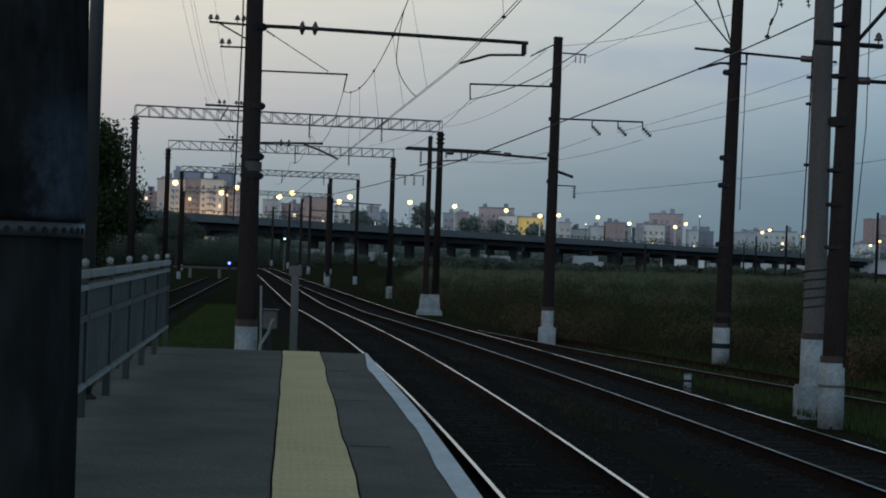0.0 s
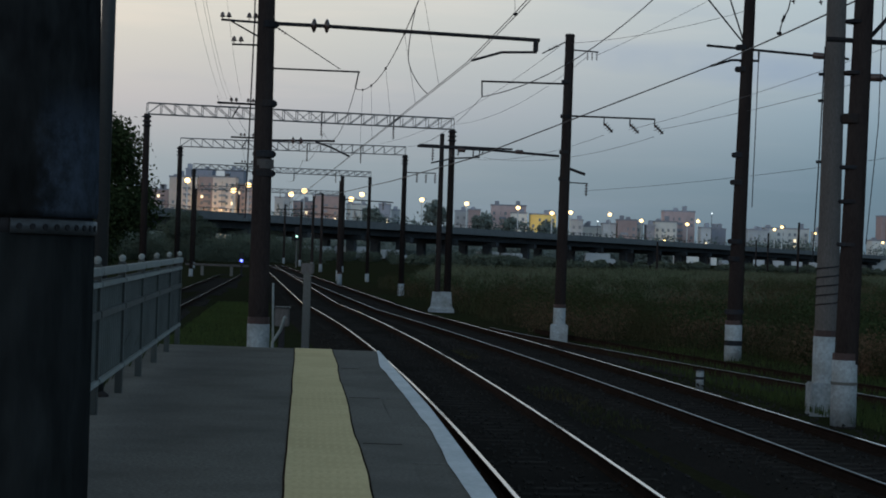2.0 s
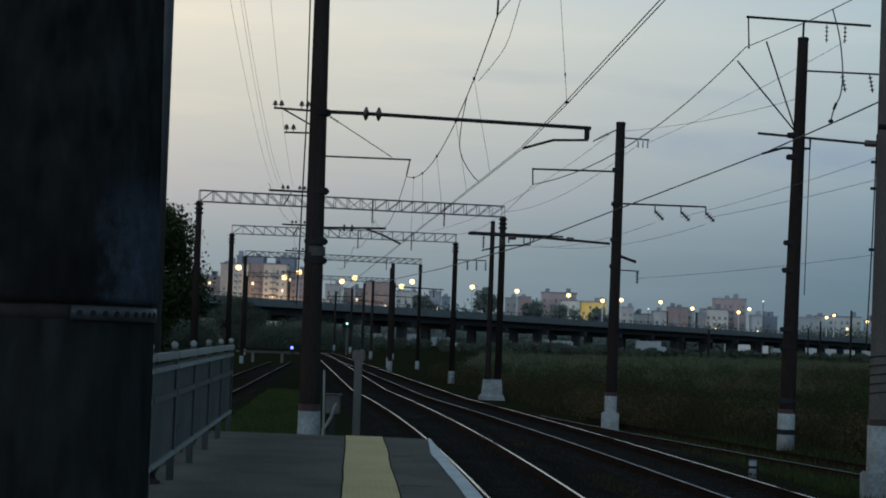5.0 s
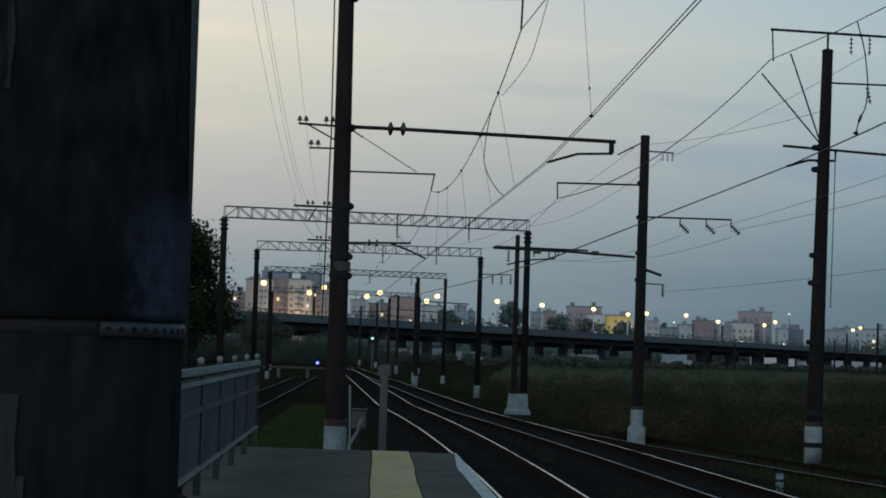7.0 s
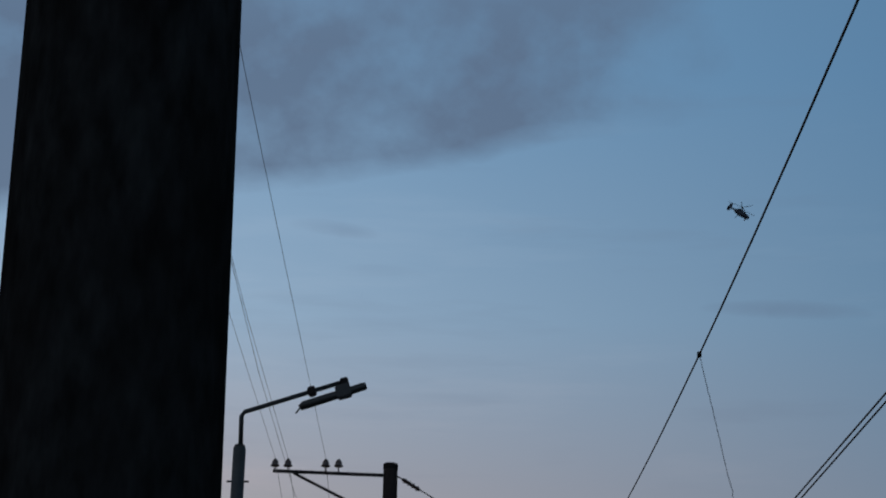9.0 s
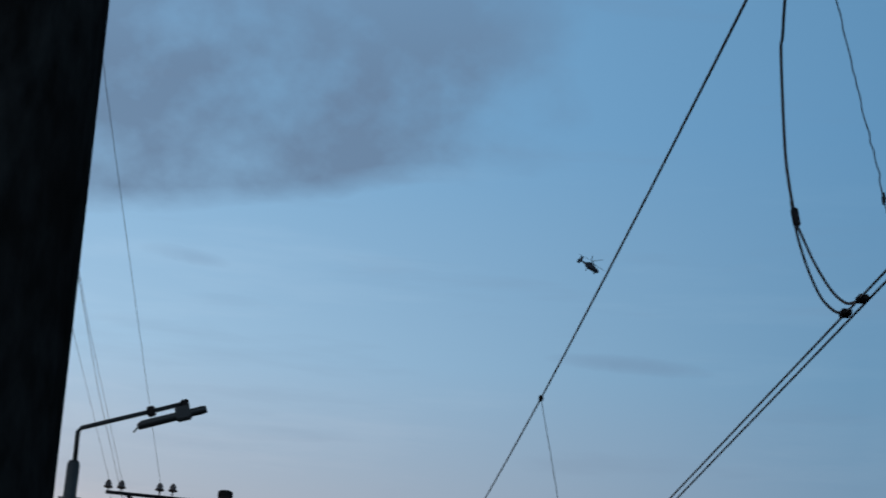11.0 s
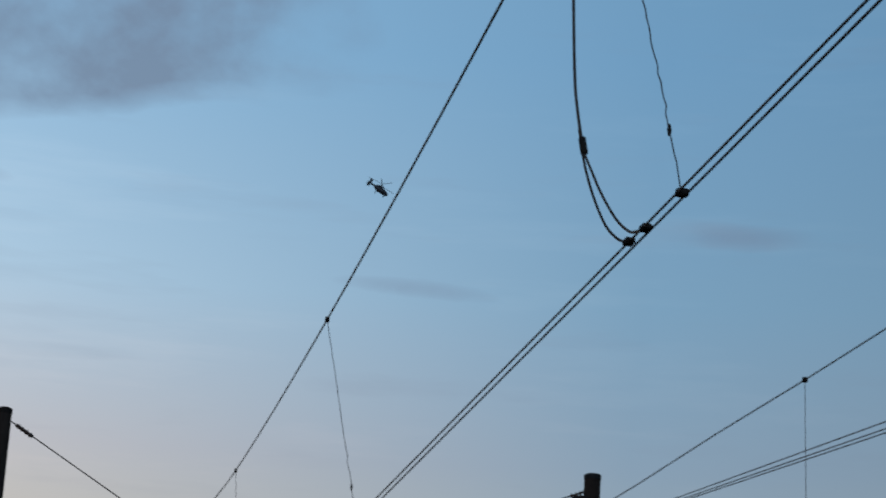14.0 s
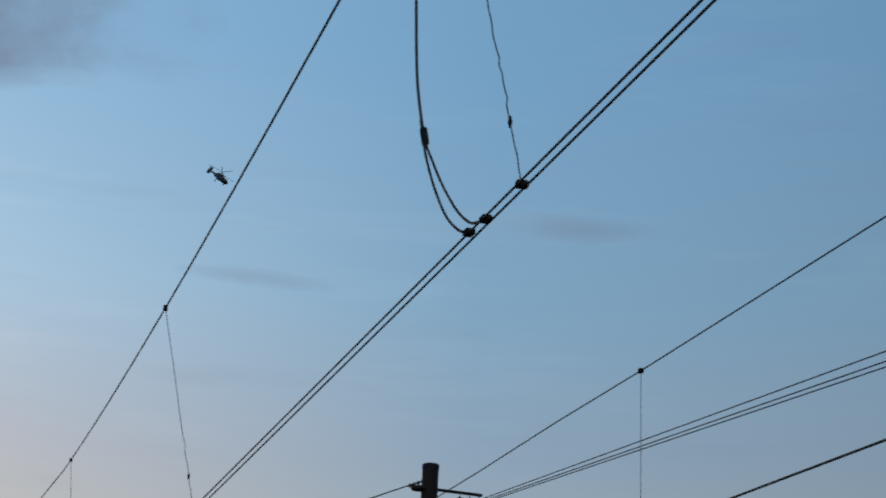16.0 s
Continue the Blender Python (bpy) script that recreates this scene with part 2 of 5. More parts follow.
# darker copy of the viaduct concrete: shade under the deck is in its colour
VIADUCT_SHADE = material("shade_coloured_concrete", (.044, .0473, .0517), 0.9, spread=.2, grain=.8, patch=.08, bump=.2)
BARK = material("dark_bark", (.05, .042, .035), 0.95, spread=.3, grain=12, patch=2, bump=.6)
# scrub and far foliage are paler than LEAF: distance haze in the base colour
HAZY_LEAF = material("haze_paled_scrub", (.0826, .0958, .0726), 0.9, spread=.3, grain=1.5, patch=.1, bump=0, island=True, vary=.15)
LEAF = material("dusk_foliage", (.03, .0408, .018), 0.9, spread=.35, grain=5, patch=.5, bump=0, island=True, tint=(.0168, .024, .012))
FAR_LEAF = material("haze_paled_far_foliage", (.1575, .18, .1631), 0.9, spread=.25, grain=.6, patch=.03, bump=0, island=True, vary=.15)
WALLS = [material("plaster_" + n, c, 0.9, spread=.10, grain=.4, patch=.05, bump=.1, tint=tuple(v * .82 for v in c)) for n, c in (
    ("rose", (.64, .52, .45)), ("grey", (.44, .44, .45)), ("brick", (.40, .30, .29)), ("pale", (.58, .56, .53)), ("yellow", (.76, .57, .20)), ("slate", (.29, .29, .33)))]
ROOF = material("dark_sheet_roof", (.26, .26, .29), 0.8, spread=.15, grain=.5, patch=.1, bump=.1)
PANE = material("dark_window_pane", (.22, .23, .25), 0.15, spread=.2, grain=.5, patch=.2, bump=0)
LIT_PANE = glow("lit_window", (1.0, .78, .5), 1.1)
SODIUM = glow("sodium_lamp", (1.0, .66, .27), 3.2)
LIME_RUN = material("lime_run", (.030, .033, .034), 0.9, spread=.4, grain=30, patch=8, bump=.2, stretch=(1, 1, .2))
WHITE_LED = glow("white_lamp", (.85, .95, 1.0), 1.3)
BLUE_LED = glow("blue_signal", (.12, .16, 1.0), 4.0)
GREEN_LED = glow("pale_green_signal", (.55, 1.0, .80), 1.6)
LAMP_GREY = material("grey_lamp_housing", (.03, .0315, .033), 0.5, metal=.4, spread=.15, grain=30, patch=4, bump=.1)
HELI = material("dark_aircraft_paint", (.03, .035, .05), 0.5, spread=.15, grain=2, patch=.6, bump=0)
CAR_PAINT = material("pale_vehicle_paint", (.3348, .3456, .3564), 0.4, spread=.08, grain=2, patch=.6, bump=0)



def add_faded_paint(m):
    """A weathered rectangle of blue-grey paint on one side of the pillar, flaking at its rims."""
    T = m.node_tree
    b = T.nodes["Principled BSDF"]
    old = b.inputs["Base Color"].links[0].from_socket
    co = node(T, "ShaderNodeTexCoord")
    sep = node(T, "ShaderNodeSeparateXYZ")
    T.links.new(co.outputs["Object"], sep.inputs[0])
    n = node(T, "ShaderNodeTexNoise", Scale=28.0, Detail=6.0, Roughness=0.7)
    T.links.new(co.outputs["Object"], n.inputs["Vector"])
    ragged = math_node(T, "MULTIPLY", math_node(T, "SUBTRACT", n.outputs["Fac"], 0.5), 0.12)
    inward = math_node(T, "DIVIDE", math_node(T, "ADD", math_node(T, "SUBTRACT", sep.outputs["X"], 0.148), math_node(T, "MULTIPLY", ragged, 0.6)), 0.045, True)
    below = math_node(T, "DIVIDE", math_node(T, "SUBTRACT", 1.79, math_node(T, "ADD", sep.outputs["Z"], ragged)), 0.07, True)
    worn = math_node(T, "MULTIPLY", math_node(T, "SUBTRACT", n.outputs["Fac"], 0.22), 2.2, True)
    mask = math_node(T, "MULTIPLY", math_node(T, "MULTIPLY", inward, below), worn)
    T.links.new(mix_rgb(T, math_node(T, "MULTIPLY", mask, 0.9), old, (.046, .057, .078)), b.inputs["Base Color"])


add_faded_paint(PILLAR)

# ---------------------------------------------------------------- mesh helpers


def mesh_of(bm, name, mat, smooth=False):
    me = bpy.data.meshes.new(name)
    bm.to_mesh(me)
    bm.free()
    me.materials.append(mat)
    if smooth:
        me.polygons.foreach_set("use_smooth", [True] * len(me.polygons))
    return me


def part(name, bm, mat, parent, label="", smooth=False, at=None):
    ob = new(name, bm if isinstance(bm, bpy.types.Mesh) else mesh_of(bm, name, mat, smooth))
    ob.parent = parent
    if at is not None:
        ob.matrix_basis = at
    if label:
        ob["label"] = label
    return ob


def thing(name, label, category, at=None, group="", kind=""):
    ob = new(name)
    ob.empty_display_size = 0.2
    if at is not None:
        ob.matrix_basis = at
    return tagged(ob, label, category, group, kind)


def solid(name, bm, mat, label, category, at=None, group="", kind="", smooth=False):
    ob = new(name, mesh_of(bm, name, mat, smooth))
    if at is not None:
        ob.matrix_basis = at
    return tagged(ob, label, category, group, kind)


def box(bm, lo, hi, bevel=0.0):
    r = bmesh.ops.create_cube(bm, size=1.0)
    size = [h - l for l, h in zip(lo, hi)]
    mid = [(h + l) / 2 for l, h in zip(lo, hi)]
    for v in r["verts"]:
        v.co = Vector([c * s + m for c, s, m in zip(v.co, size, mid)])
    if bevel:
        edges = list({e for v in r["verts"] for e in v.link_edges})
        bmesh.ops.bevel(bm, geom=edges, offset=bevel, segments=2, affect="EDGES", clamp_overlap=True)
    return bm


def boxes(*items, bevel=0.0):
    bm = bmesh.new()
    for lo, hi in items:
        box(bm, lo, hi, bevel)
    return bm


def tube(bm, points, radii, n=8, caps=True, turn=0.0):
    """A tube along points, with one radius or one for each point."""
    pts = [Vector(p) for p in points]
    if isinstance(radii, (int, float)):
        radii = [radii] * len(pts)
    rings = []
    side = None
    for i, p in enumerate(pts):
        d = (pts[min(i + 1, len(pts) - 1)] - pts[max(i - 1, 0)]).normalized()
        if side is None:
            side = d.cross(Vector((0, 0, 1)) if abs(d.z) < 0.9 else Vector((0, 1, 0))).normalized()
        side = (side - d * side.dot(d)).normalized()
        other = d.cross(side)
        rings.append([bm.verts.new(p + radii[i] * (math.cos(a) * side + math.sin(a) * other)) for a in [turn + 2 * math.pi * k / n for k in range(n)]])
    for a, b in zip(rings, rings[1:]):
        for k in range(n):
            bm.faces.new((a[k], a[(k + 1) % n], b[(k + 1) % n], b[k]))
    if caps:
        bm.faces.new(rings[0][::-1])
        bm.faces.new(rings[-1])
    return bm


def rod(*points, r=0.02, n=8):
    return tube(bmesh.new(), points, r, n)


def revolve(profile, n=12):
    """A body of revolution round z from (radius, height) pairs."""
    bm = bmesh.new()
    tube(bm, [(0, 0, z) for _, z in profile], [max(r, 1e-4) for r, _ in profile], n)
    return bm


def bar_between(bm, a, b, w, h):
    """A square bar from a to b."""
    return tube(bm, (a, b), max(w, h) * 0.7071, 4, turn=math.pi / 4)


def wave(a, b, sag, n=14):
    """Points of a hanging wire."""
    a, b = Vector(a), Vector(b)
    return [a.lerp(b, k / n) - Vector((0, 0, 4 * sag * (k / n) * (1 - k / n))) for k in range(n + 1)]


def smooth(points, n=6):
    """A rounded line through points."""
    p = [Vector(q) for q in points]
    p = [p[0] * 2 - p[1], *p, p[-1] * 2 - p[-2]]
    out = []
    for a, b, c, d in zip(p, p[1:], p[2:], p[3:]):
        for k in range(n):
            t = k / n
            out.append(.5 * (2 * b + (c - a) * t + (2 * a - 5 * b + 4 * c - d) * t * t + (3 * b - a - 3 * c + d) * t ** 3))
    return out + [p[-2]]


def t1(y):
    if y > 88:
        return t1(88) - 0.112 * (y - 88)
    return -0.000485 * y * y - 0.06035 * y + 2.9515


def t2(y):
    if y > 82:
        return t2(82) - 0.125 * (y - 82)
    return -0.000396 * y * y - 0.1015 * y + 8.4408


def slope(f, y):
    return (f(y + 0.5) - f(y - 0.5))


PLATFORM_Z, GROUND_Z, END_Y = 1.05, -0.18, 29.0


def edge_x(y):
    return t1(y) - 1.90 + 0.055 * min(1.0, max(0.0, (25 - y) / 6))


def strip_x(y):
    return -0.07 - 0.0787 * y


def fence_x(y):
    return -1.66 - 0.085 * y


# ---------------------------------------------------------------- ground, tracks, platform


def build_ground():
    xs = [-4000, -1500, -600, -250, -120, -60, -40] + [-30 + 2 * k for k in range(46)] + [64, 75, 100, 150, 250, 500, 1500, 4000]
    ys = [-4000, -800, -150, -40, -10] + [2 * k for k in range(70)] + [145, 155, 170, 190, 220, 260, 320, 400, 520, 700, 1000, 1500, 2500, 4500]
    verts, faces = [], []
    for y in ys:
        for x in xs:
            near = min(abs(x - t1(y)), abs(x - t2(y))) if 0 <= y < 140 else 9
            z = GROUND_Z - 0.02 + 0.08 * noise.noise((x * .15, y * .15, 0.3))
            if near < 4.2:
                z = GROUND_Z - 0.14
            if x > 10 and y < 300:
                z += 0.02 * min(x - 10, 20)
            verts.append((x, y, z))
    nx = len(xs)
    for j in range(len(ys) - 1):
        for i in range(nx - 1):
            a = j * nx + i
            faces.append((a, a + 1, a + nx + 1, a + nx))
    me = bpy.data.meshes.new("ground")
    me.from_pydata(verts, [], faces)
    me.materials.append(SOIL)
    tagged(new("ground", me), "dark grassy soil beside the railway", "ground", kind="structure")


def build_bed(f, name, half=2.3, y0=-30, y1=260, sink=0.0):
    bm = bmesh.new()
    rows = []
    for k in range(int((y1 - y0) / 1.5) + 1):
        y = y0 + 1.5 * k
        c = f(y)
        row = []
        for dx, z in ((-half, GROUND_Z - 0.2), (-half + .75, -0.17), (-.9, -0.15), (0, -0.165), (.9, -0.15), (half - .75, -0.17), (half, GROUND_Z - 0.2)):
            row.append(bm.verts.new((c + dx, y, z - sink + 0.02 * noise.noise((dx * 3, y * .9, 1)))))
        rows.append(row)
    for a, b in zip(rows, rows[1:]):
        for k in range(6):
            bm.faces.new((a[k], a[k + 1], b[k + 1], b[k]))
    solid(name, bm, BALLAST, "dark oily ballast bed under the rails", "ballast", kind="structure", smooth=True)


RAIL_PROFILE = [(-.025, 0), (-.031, -.003), (-.037, -.012), (-.01, -.045), (-.01, -.13), (-.07, -.145), (-.07, -.16), (.07, -.16), (.07, -.145), (.01, -.13), (.01, -.045), (.037, -.012), (.031, -.003), (.025, 0)]


def rail_mesh(f, off, y0, y1, step, z=0.0, head=RAIL_HEAD):
    bm = bmesh.new()
    rings = []
    for k in range(int((y1 - y0) / step) + 1):
        y = y0 + step * k
        s = slope(f, y)
        nrm = Vector((1, -s)).normalized()
        cx, cy = f(y) + off * nrm.x, y + off * nrm.y
        rings.append([bm.verts.new((cx + u * nrm.x, cy + u * nrm.y, z + v)) for u, v in RAIL_PROFILE])
    n = len(RAIL_PROFILE)
    for a, b in zip(rings, rings[1:]):
        for k in range(n):
            fc = bm.faces.new((a[k], a[(k + 1) % n], b[(k + 1) % n], b[k]))
            fc.material_index = 1 if k in (n - 1,) else 0
    me = mesh_of(bm, "rail", RAIL_SIDE)
    me.materials.append(head)
    return me


def build_track(f, name, label, y0, y1, head=RAIL_HEAD, z=0.0, sleepers=(18, 112), left_head=None):
    tr = thing(name, label, "railway track", kind="structure")
    for off, top in ((-.797, left_head or head), (.797, head)):
        part("rail", rail_mesh(f, off, y0, y1, 1.5, z, top), None, tr)
    bm = bmesh.new()
    box(bm, (-1.35, -.13, -.10), (1.35, .13, .045), .03)
    me = mesh_of(bm, "sleeper", SLEEPER)
    y = sleepers[0]
    while y < sleepers[1]:
        part("sleeper", me, None, tr, at=pose(f(y), y, z - .205, 0, 0, math.degrees(math.atan(-slope(f, y)))))
        y += .56
    return tr


def siding_right(y):
    return 9.23 - 0.2737 * (y - 39) + 0.00128 * (y - 39) * (y - 51.35)


def siding_left(y):
    return -5.46 - 0.0813 * y


def build_platform():
    pf = thing("platform", "grey asphalt station platform with a concrete edge", "platform", kind="structure")
    ys = [-12 + 1.0 * k for k in range(42)]
    ys[-1] = END_Y
    bm = bmesh.new()
    rows = []
    for y in ys:
        l, r = fence_x(y) - 0.35, edge_x(y)
        row = [bm.verts.new((x, y, z)) for x, z in ((l, GROUND_Z - .3), (l, PLATFORM_Z), (l + .6, PLATFORM_Z + .004 * noise.noise((y, 0, 0))), (r - .45, PLATFORM_Z), (r - .45, GROUND_Z - .3))]
        rows.append(row)
    for a, b in zip(rows, rows[1:]):
        for k in range(4):
            bm.faces.new((a[k], a[k + 1], b[k + 1], b[k]))
    bm.faces.new(rows[-1])
    bm.faces.new(rows[0][::-1])
    part("surface", bm, ASPHALT, pf, "patched grey asphalt")
    # edge slabs, each with its joint
    y = -10.0
    while y < END_Y - 0.2:
        e = min(y + 2.97, END_Y)
        bm = bmesh.new()
        vs = []
        for yy in (y, e):
            r = edge_x(yy)
            vs.append([bm.verts.new((xx, yy, zz)) for xx, zz in ((r - .45, PLATFORM_Z - .22), (r - .45, PLATFORM_Z), (r - .02, PLATFORM_Z), (r, PLATFORM_Z - .02), (r, PLATFORM_Z - .22))])
        a, b = vs
        for k in range(5):
            bm.faces.new((a[k], a[(k + 1) % 5], b[(k + 1) % 5], b[k]))
        bm.faces.new(a[::-1])
        bm.faces.new(b)
        part("edge_slab", bm, ASPHALT, pf)
        y += 3.0
    # joints across the asphalt
    for y in (15.3, 19.9, 24.6):
        bm = boxes(((strip_x(y) + .58, y - .008, PLATFORM_Z - .01), (edge_x(y) - .46, y + .008, PLATFORM_Z + .003)))
        part("joint", bm, RAIL_SIDE, pf, "dark filled joint")
    # painted bands with wavering edges
    def band(name, left, right, mat, label, z, step=.22):
        bm = bmesh.new()
        prev = None
        k = 0
        while 3 + step * k <= END_Y - .02:
            yy = 3 + step * k
            cur = [bm.verts.new((left(yy), yy, z)), bm.verts.new((right(yy), yy, z)), bm.verts.new((left(yy), yy, z - .004)), bm.verts.new((right(yy), yy, z - .004))]
            if prev:
                bm.faces.new((prev[0], prev[1], cur[1], cur[0]))
                bm.faces.new((prev[2], prev[0], cur[0], cur[2]))
                bm.faces.new((prev[1], prev[3], cur[3], cur[1]))
            prev = cur
            k += 1
        return part(name, bm, mat, pf, label)
    wob = lambda y, s: .020 * noise.noise((y * .33, s, 0)) + .007 * noise.noise((y * 1.1, s, 3))
    band("strip_joint", lambda y: strip_x(y) - .014 + wob(y, 1), lambda y: strip_x(y) + .549 + wob(y, 7), RAIL_SIDE, "dark tarry joint round the warning strip", PLATFORM_Z + .005)
    band("tactile_strip", lambda y: strip_x(y) + wob(y, 1), lambda y: strip_x(y) + .535 + wob(y, 7), YELLOW, "faded yellow warning strip with wavering edges", PLATFORM_Z + .008)
    band("edge_line", lambda y: edge_x(y) - .024 - .155 * min(1.0, (END_Y + .3 - y) / 3.5) + 1.6 * wob(y, 4), lambda y: edge_x(y) - .022, WHITE_EDGE, "worn pale edge paint", PLATFORM_Z + .009)
    # raised ribs of the warning strip
    rib = mesh_of(boxes(((-.012, -.13, 0), (.012, .13, .0021))), "rib", YELLOW)
    strip = pf.children[-2]
    y = 11.5
    while y < 21:
        for k in range(8):
            part("rib", rib, None, strip, at=pose(strip_x(y) + .065 + .058 * k, y, PLATFORM_Z + .007))
        y += .3


build_ground()
build_bed(t1, "ballast_bed_1")
build_bed(t2, "ballast_bed_2", sink=.006)
build_bed(siding_left, "ballast_bed_3", 1.9, 20, 170, sink=.02)
build_track(t1, "track_1", "running track with polished rails on dark sleepers", -15, 240)
build_track(t2, "track_2", "second running track with polished rails on dark sleepers", -15, 240, left_head=BROWNED_HEAD)
build_track(siding_right, "track_3", "rusty siding track half sunk in weeds", 26, 68, RAIL_SIDE, -.05, (28, 60), left_head=DULL_HEAD)
build_track(siding_left, "track_4", "rusty dead-end siding beside the grass", 40, 160, SIDING_HEAD, -.03, (42, 110))
build_platform()

# ---------------------------------------------------------------- masts and arms


def insulator_string(length=.5, r=.055, n=4):
    """Sheds on a pin, along +z from the origin."""
    bm = bmesh.new()
    tube(bm, [(0, 0, 0), (0, 0, length)], .014, 6)
    for k in range(n):
        z = length * (k + .7) / (n + .4)
        tube(bm, [(0, 0, z - .02), (0, 0, z), (0, 0, z + .028)], [r * .35, r, r * .3], 10)
    return bm


PIN_INSULATOR = mesh_of(revolve([(.012, -.06), (.012, .02), (.075, .03), (.085, .05), (.05, .08), (.065, .10), (.035, .15), (.02, .17)], 10), "insulator", PORCELAIN, True)
DISC = mesh_of(revolve([(.018, -.11), (.03, -.05), (.11, -.02), (.125, .0), (.11, .02), (.03, .05), (.018, .11)], 12), "insulator", PORCELAIN, True)
CORE = mesh_of(revolve([(.03, 0), (.07, .02), (.07, .24), (.03, .26)], 12), "insulator", PORCELAIN, True)
STRING = mesh_of(insulator_string(), "insulator", PORCELAIN, True)


def along(p, d):
    """A pose at p whose z points along d."""
    return Matrix.Translation(p) @ Vector(d).normalized().to_track_quat("Z", "Y").to_matrix().to_4x4()


def mast(label, x, y, top, r0, r1, mat, base_z=GROUND_Z, lean=(0.0, 0.0), base_h=1.0, base_mat=LIME, plinth=0.0, n=14):
    m = thing("catenary_mast", label, "mast", pose(x, y, base_z), group="overhead line masts")
    h = top - base_z
    bm = bmesh.new()
    tube(bm, [(lean[0] * k / 5, lean[1] * k / 5, h * k / 5 - (.4 if k == 0 else 0)) for k in range(6)], [r0 + (r1 - r0) * k / 5 for k in range(6)], n)
    part("shaft", bm, mat, m, smooth=True)
    cap = revolve([(r1 * 1.06, h - .05), (r1 * 1.06, h + .03), (r1 * .8, h + .05)], n)
    part("cap", cap, STEEL, m, at=pose(lean[0], lean[1], 0))
    if base_h:
        bm = revolve([(r0 * 1.06, -.1), (r0 * 1.05, base_h * .55), (r0 * 1.045, base_h)], n)
        part("painted_base", bm, base_mat, m, "chipped limewashed base", True)
        part("ring", revolve([(r0 * 1.03, base_h), (r0 * 1.03, base_h + .12)], n), RED_RING, m, "red-brown painted ring")
    if plinth:
        bm = boxes(((-plinth, -plinth, -.2), (plinth, plinth, .48)), bevel=.03)
        part("plinth", bm, base_mat, m, "square limewashed plinth")
    return m


def clamp_band(m, z, r, h=.12, lugs=True, mat=STEEL):
    bm = revolve([(r, z), (r + .012, z + .01), (r + .012, z + h - .01), (r, z + h)], 14)
    if lugs:
        box(bm, (r - .01, -.03, z + .025), (r + .036, .03, z + h - .025), .008)
        box(bm, (-r - .03, -.03, z + .025), (-r + .01, .03, z + h - .025), .008)
    return part("clamp", bm, mat, m)


def arm(m, name, pts, r, mat=STEEL, label="", n=8):
    return part(name, rod(*pts, r=r, n=n), mat, m, label)


def local(m, p):
    return tuple(Vector(p) - m.matrix_basis.translation)


def mast_at_platform_end():
    m = mast("tall sooty mast with cable arms beside the platform end", -3.408, 34.0, 10.30, .185, .125, MAST_BROWN, lean=(-.06, 0), base_h=1.37)
    L = lambda x, z, y=34.0: local(m, (x, y, z))
    for z in (3.72, 4.05):
        clamp_band(m, z - GROUND_Z, .168)
    part("number_plate", revolve([(.172, 3.86 - GROUND_Z), (.172, 4.02 - GROUND_Z)], 14), MAST_GREY, m, "pale grey band")
    clamp_band(m, 4.92 - GROUND_Z, .16)
    clamp_band(m, 6.28 - GROUND_Z, .152)
    clamp_band(m, 8.55 - GROUND_Z, .14)
    # main cantilever with its steady arm
    a = arm(m, "cantilever", [L(-3.3, 6.36), L(-2.5, 6.345), L(1.27, 6.215)], .033)
    for x in (-2.62, -2.40):
        part("insulator", DISC, None, a, at=along(L(x, 6.347), (1, 0, -.03)))
    arm(a, "stay", [L(1.20, 6.24), L(1.20, 6.02)], .045)
    arm(a, "steady_arm", [L(1.22, 6.01), L(.62, 5.99), L(.10, 5.83)], .022)
    # upper bracket for the messenger wire
    b = arm(m, "upper_bracket", [L(-3.33, 8.64), L(-.38, 8.665)], .026)
    arm(b, "hanger", [L(-.395, 8.68), L(-.41, 8.12)], .018)
    t = arm(m, "tie_rod", [L(-3.36, 10.13), L(-.95, 8.68)], .011)
    part("insulator", STRING, None, t, at=along(L(-3.26, 10.07), (.85, 0, -.52)) @ Matrix.Diagonal((1.0, 1.0, .75, 1)))
    arm(t, "insulator_core", [L(-3.25, 10.065), L(-2.95, 9.88)], .032, PORCELAIN)
    # two cable arms on the other side, with pins
    d = arm(m, "cable_arm", [L(-3.5, 10.13), L(-5.55, 10.20)], .032)
    for x in (-5.52, -5.29, -4.62, -4.39):
        part("insulator", PIN_INSULATOR, None, d, at=pose(*L(x, 10.25)))
    arm(d, "brace", [L(-5.18, 10.16), L(-3.72, 9.43)], .026)
    e = arm(m, "cable_arm", [L(-3.5, 9.38), L(-5.12, 9.42)], .028)
    for x in (-5.09, -4.86):
        part("insulator", PIN_INSULATOR, None, e, at=pose(*L(x, 9.47)))
    f = arm(m, "cable_arm", [L(-3.4, 6.36), L(-4.22, 6.40)], .02)
    for x in (-4.20, -4.09, -3.74, -3.63):
        part("insulator", PIN_INSULATOR, None, f, at=pose(*L(x, 6.43)) @ Matrix.Scale(.6, 4))
    arm(f, "brace", [L(-4.05, 6.38), L(-3.45, 6.06)], .014)
    g = arm(m, "cable_arm", [L(-3.4, 5.98), L(-4.02, 5.98)], .016)
    for x in (-3.99, -3.87):
        part("insulator", PIN_INSULATOR, None, g, at=pose(*L(x, 6.02)) @ Matrix.Scale(.6, 4))
    # down lead beside the shaft
    arm(m, "down_lead", [L(-3.66, 9.3, 33.9), L(-3.63, 6.3, 33.85), L(-3.68, 3.0, 33.8)], .012)
    arm(m, "cable_conduit", [L(-3.17, 1.9, 33.9), L(-3.14, .9, 33.85)], .02, FENCE_WHITE, "pale conduit")


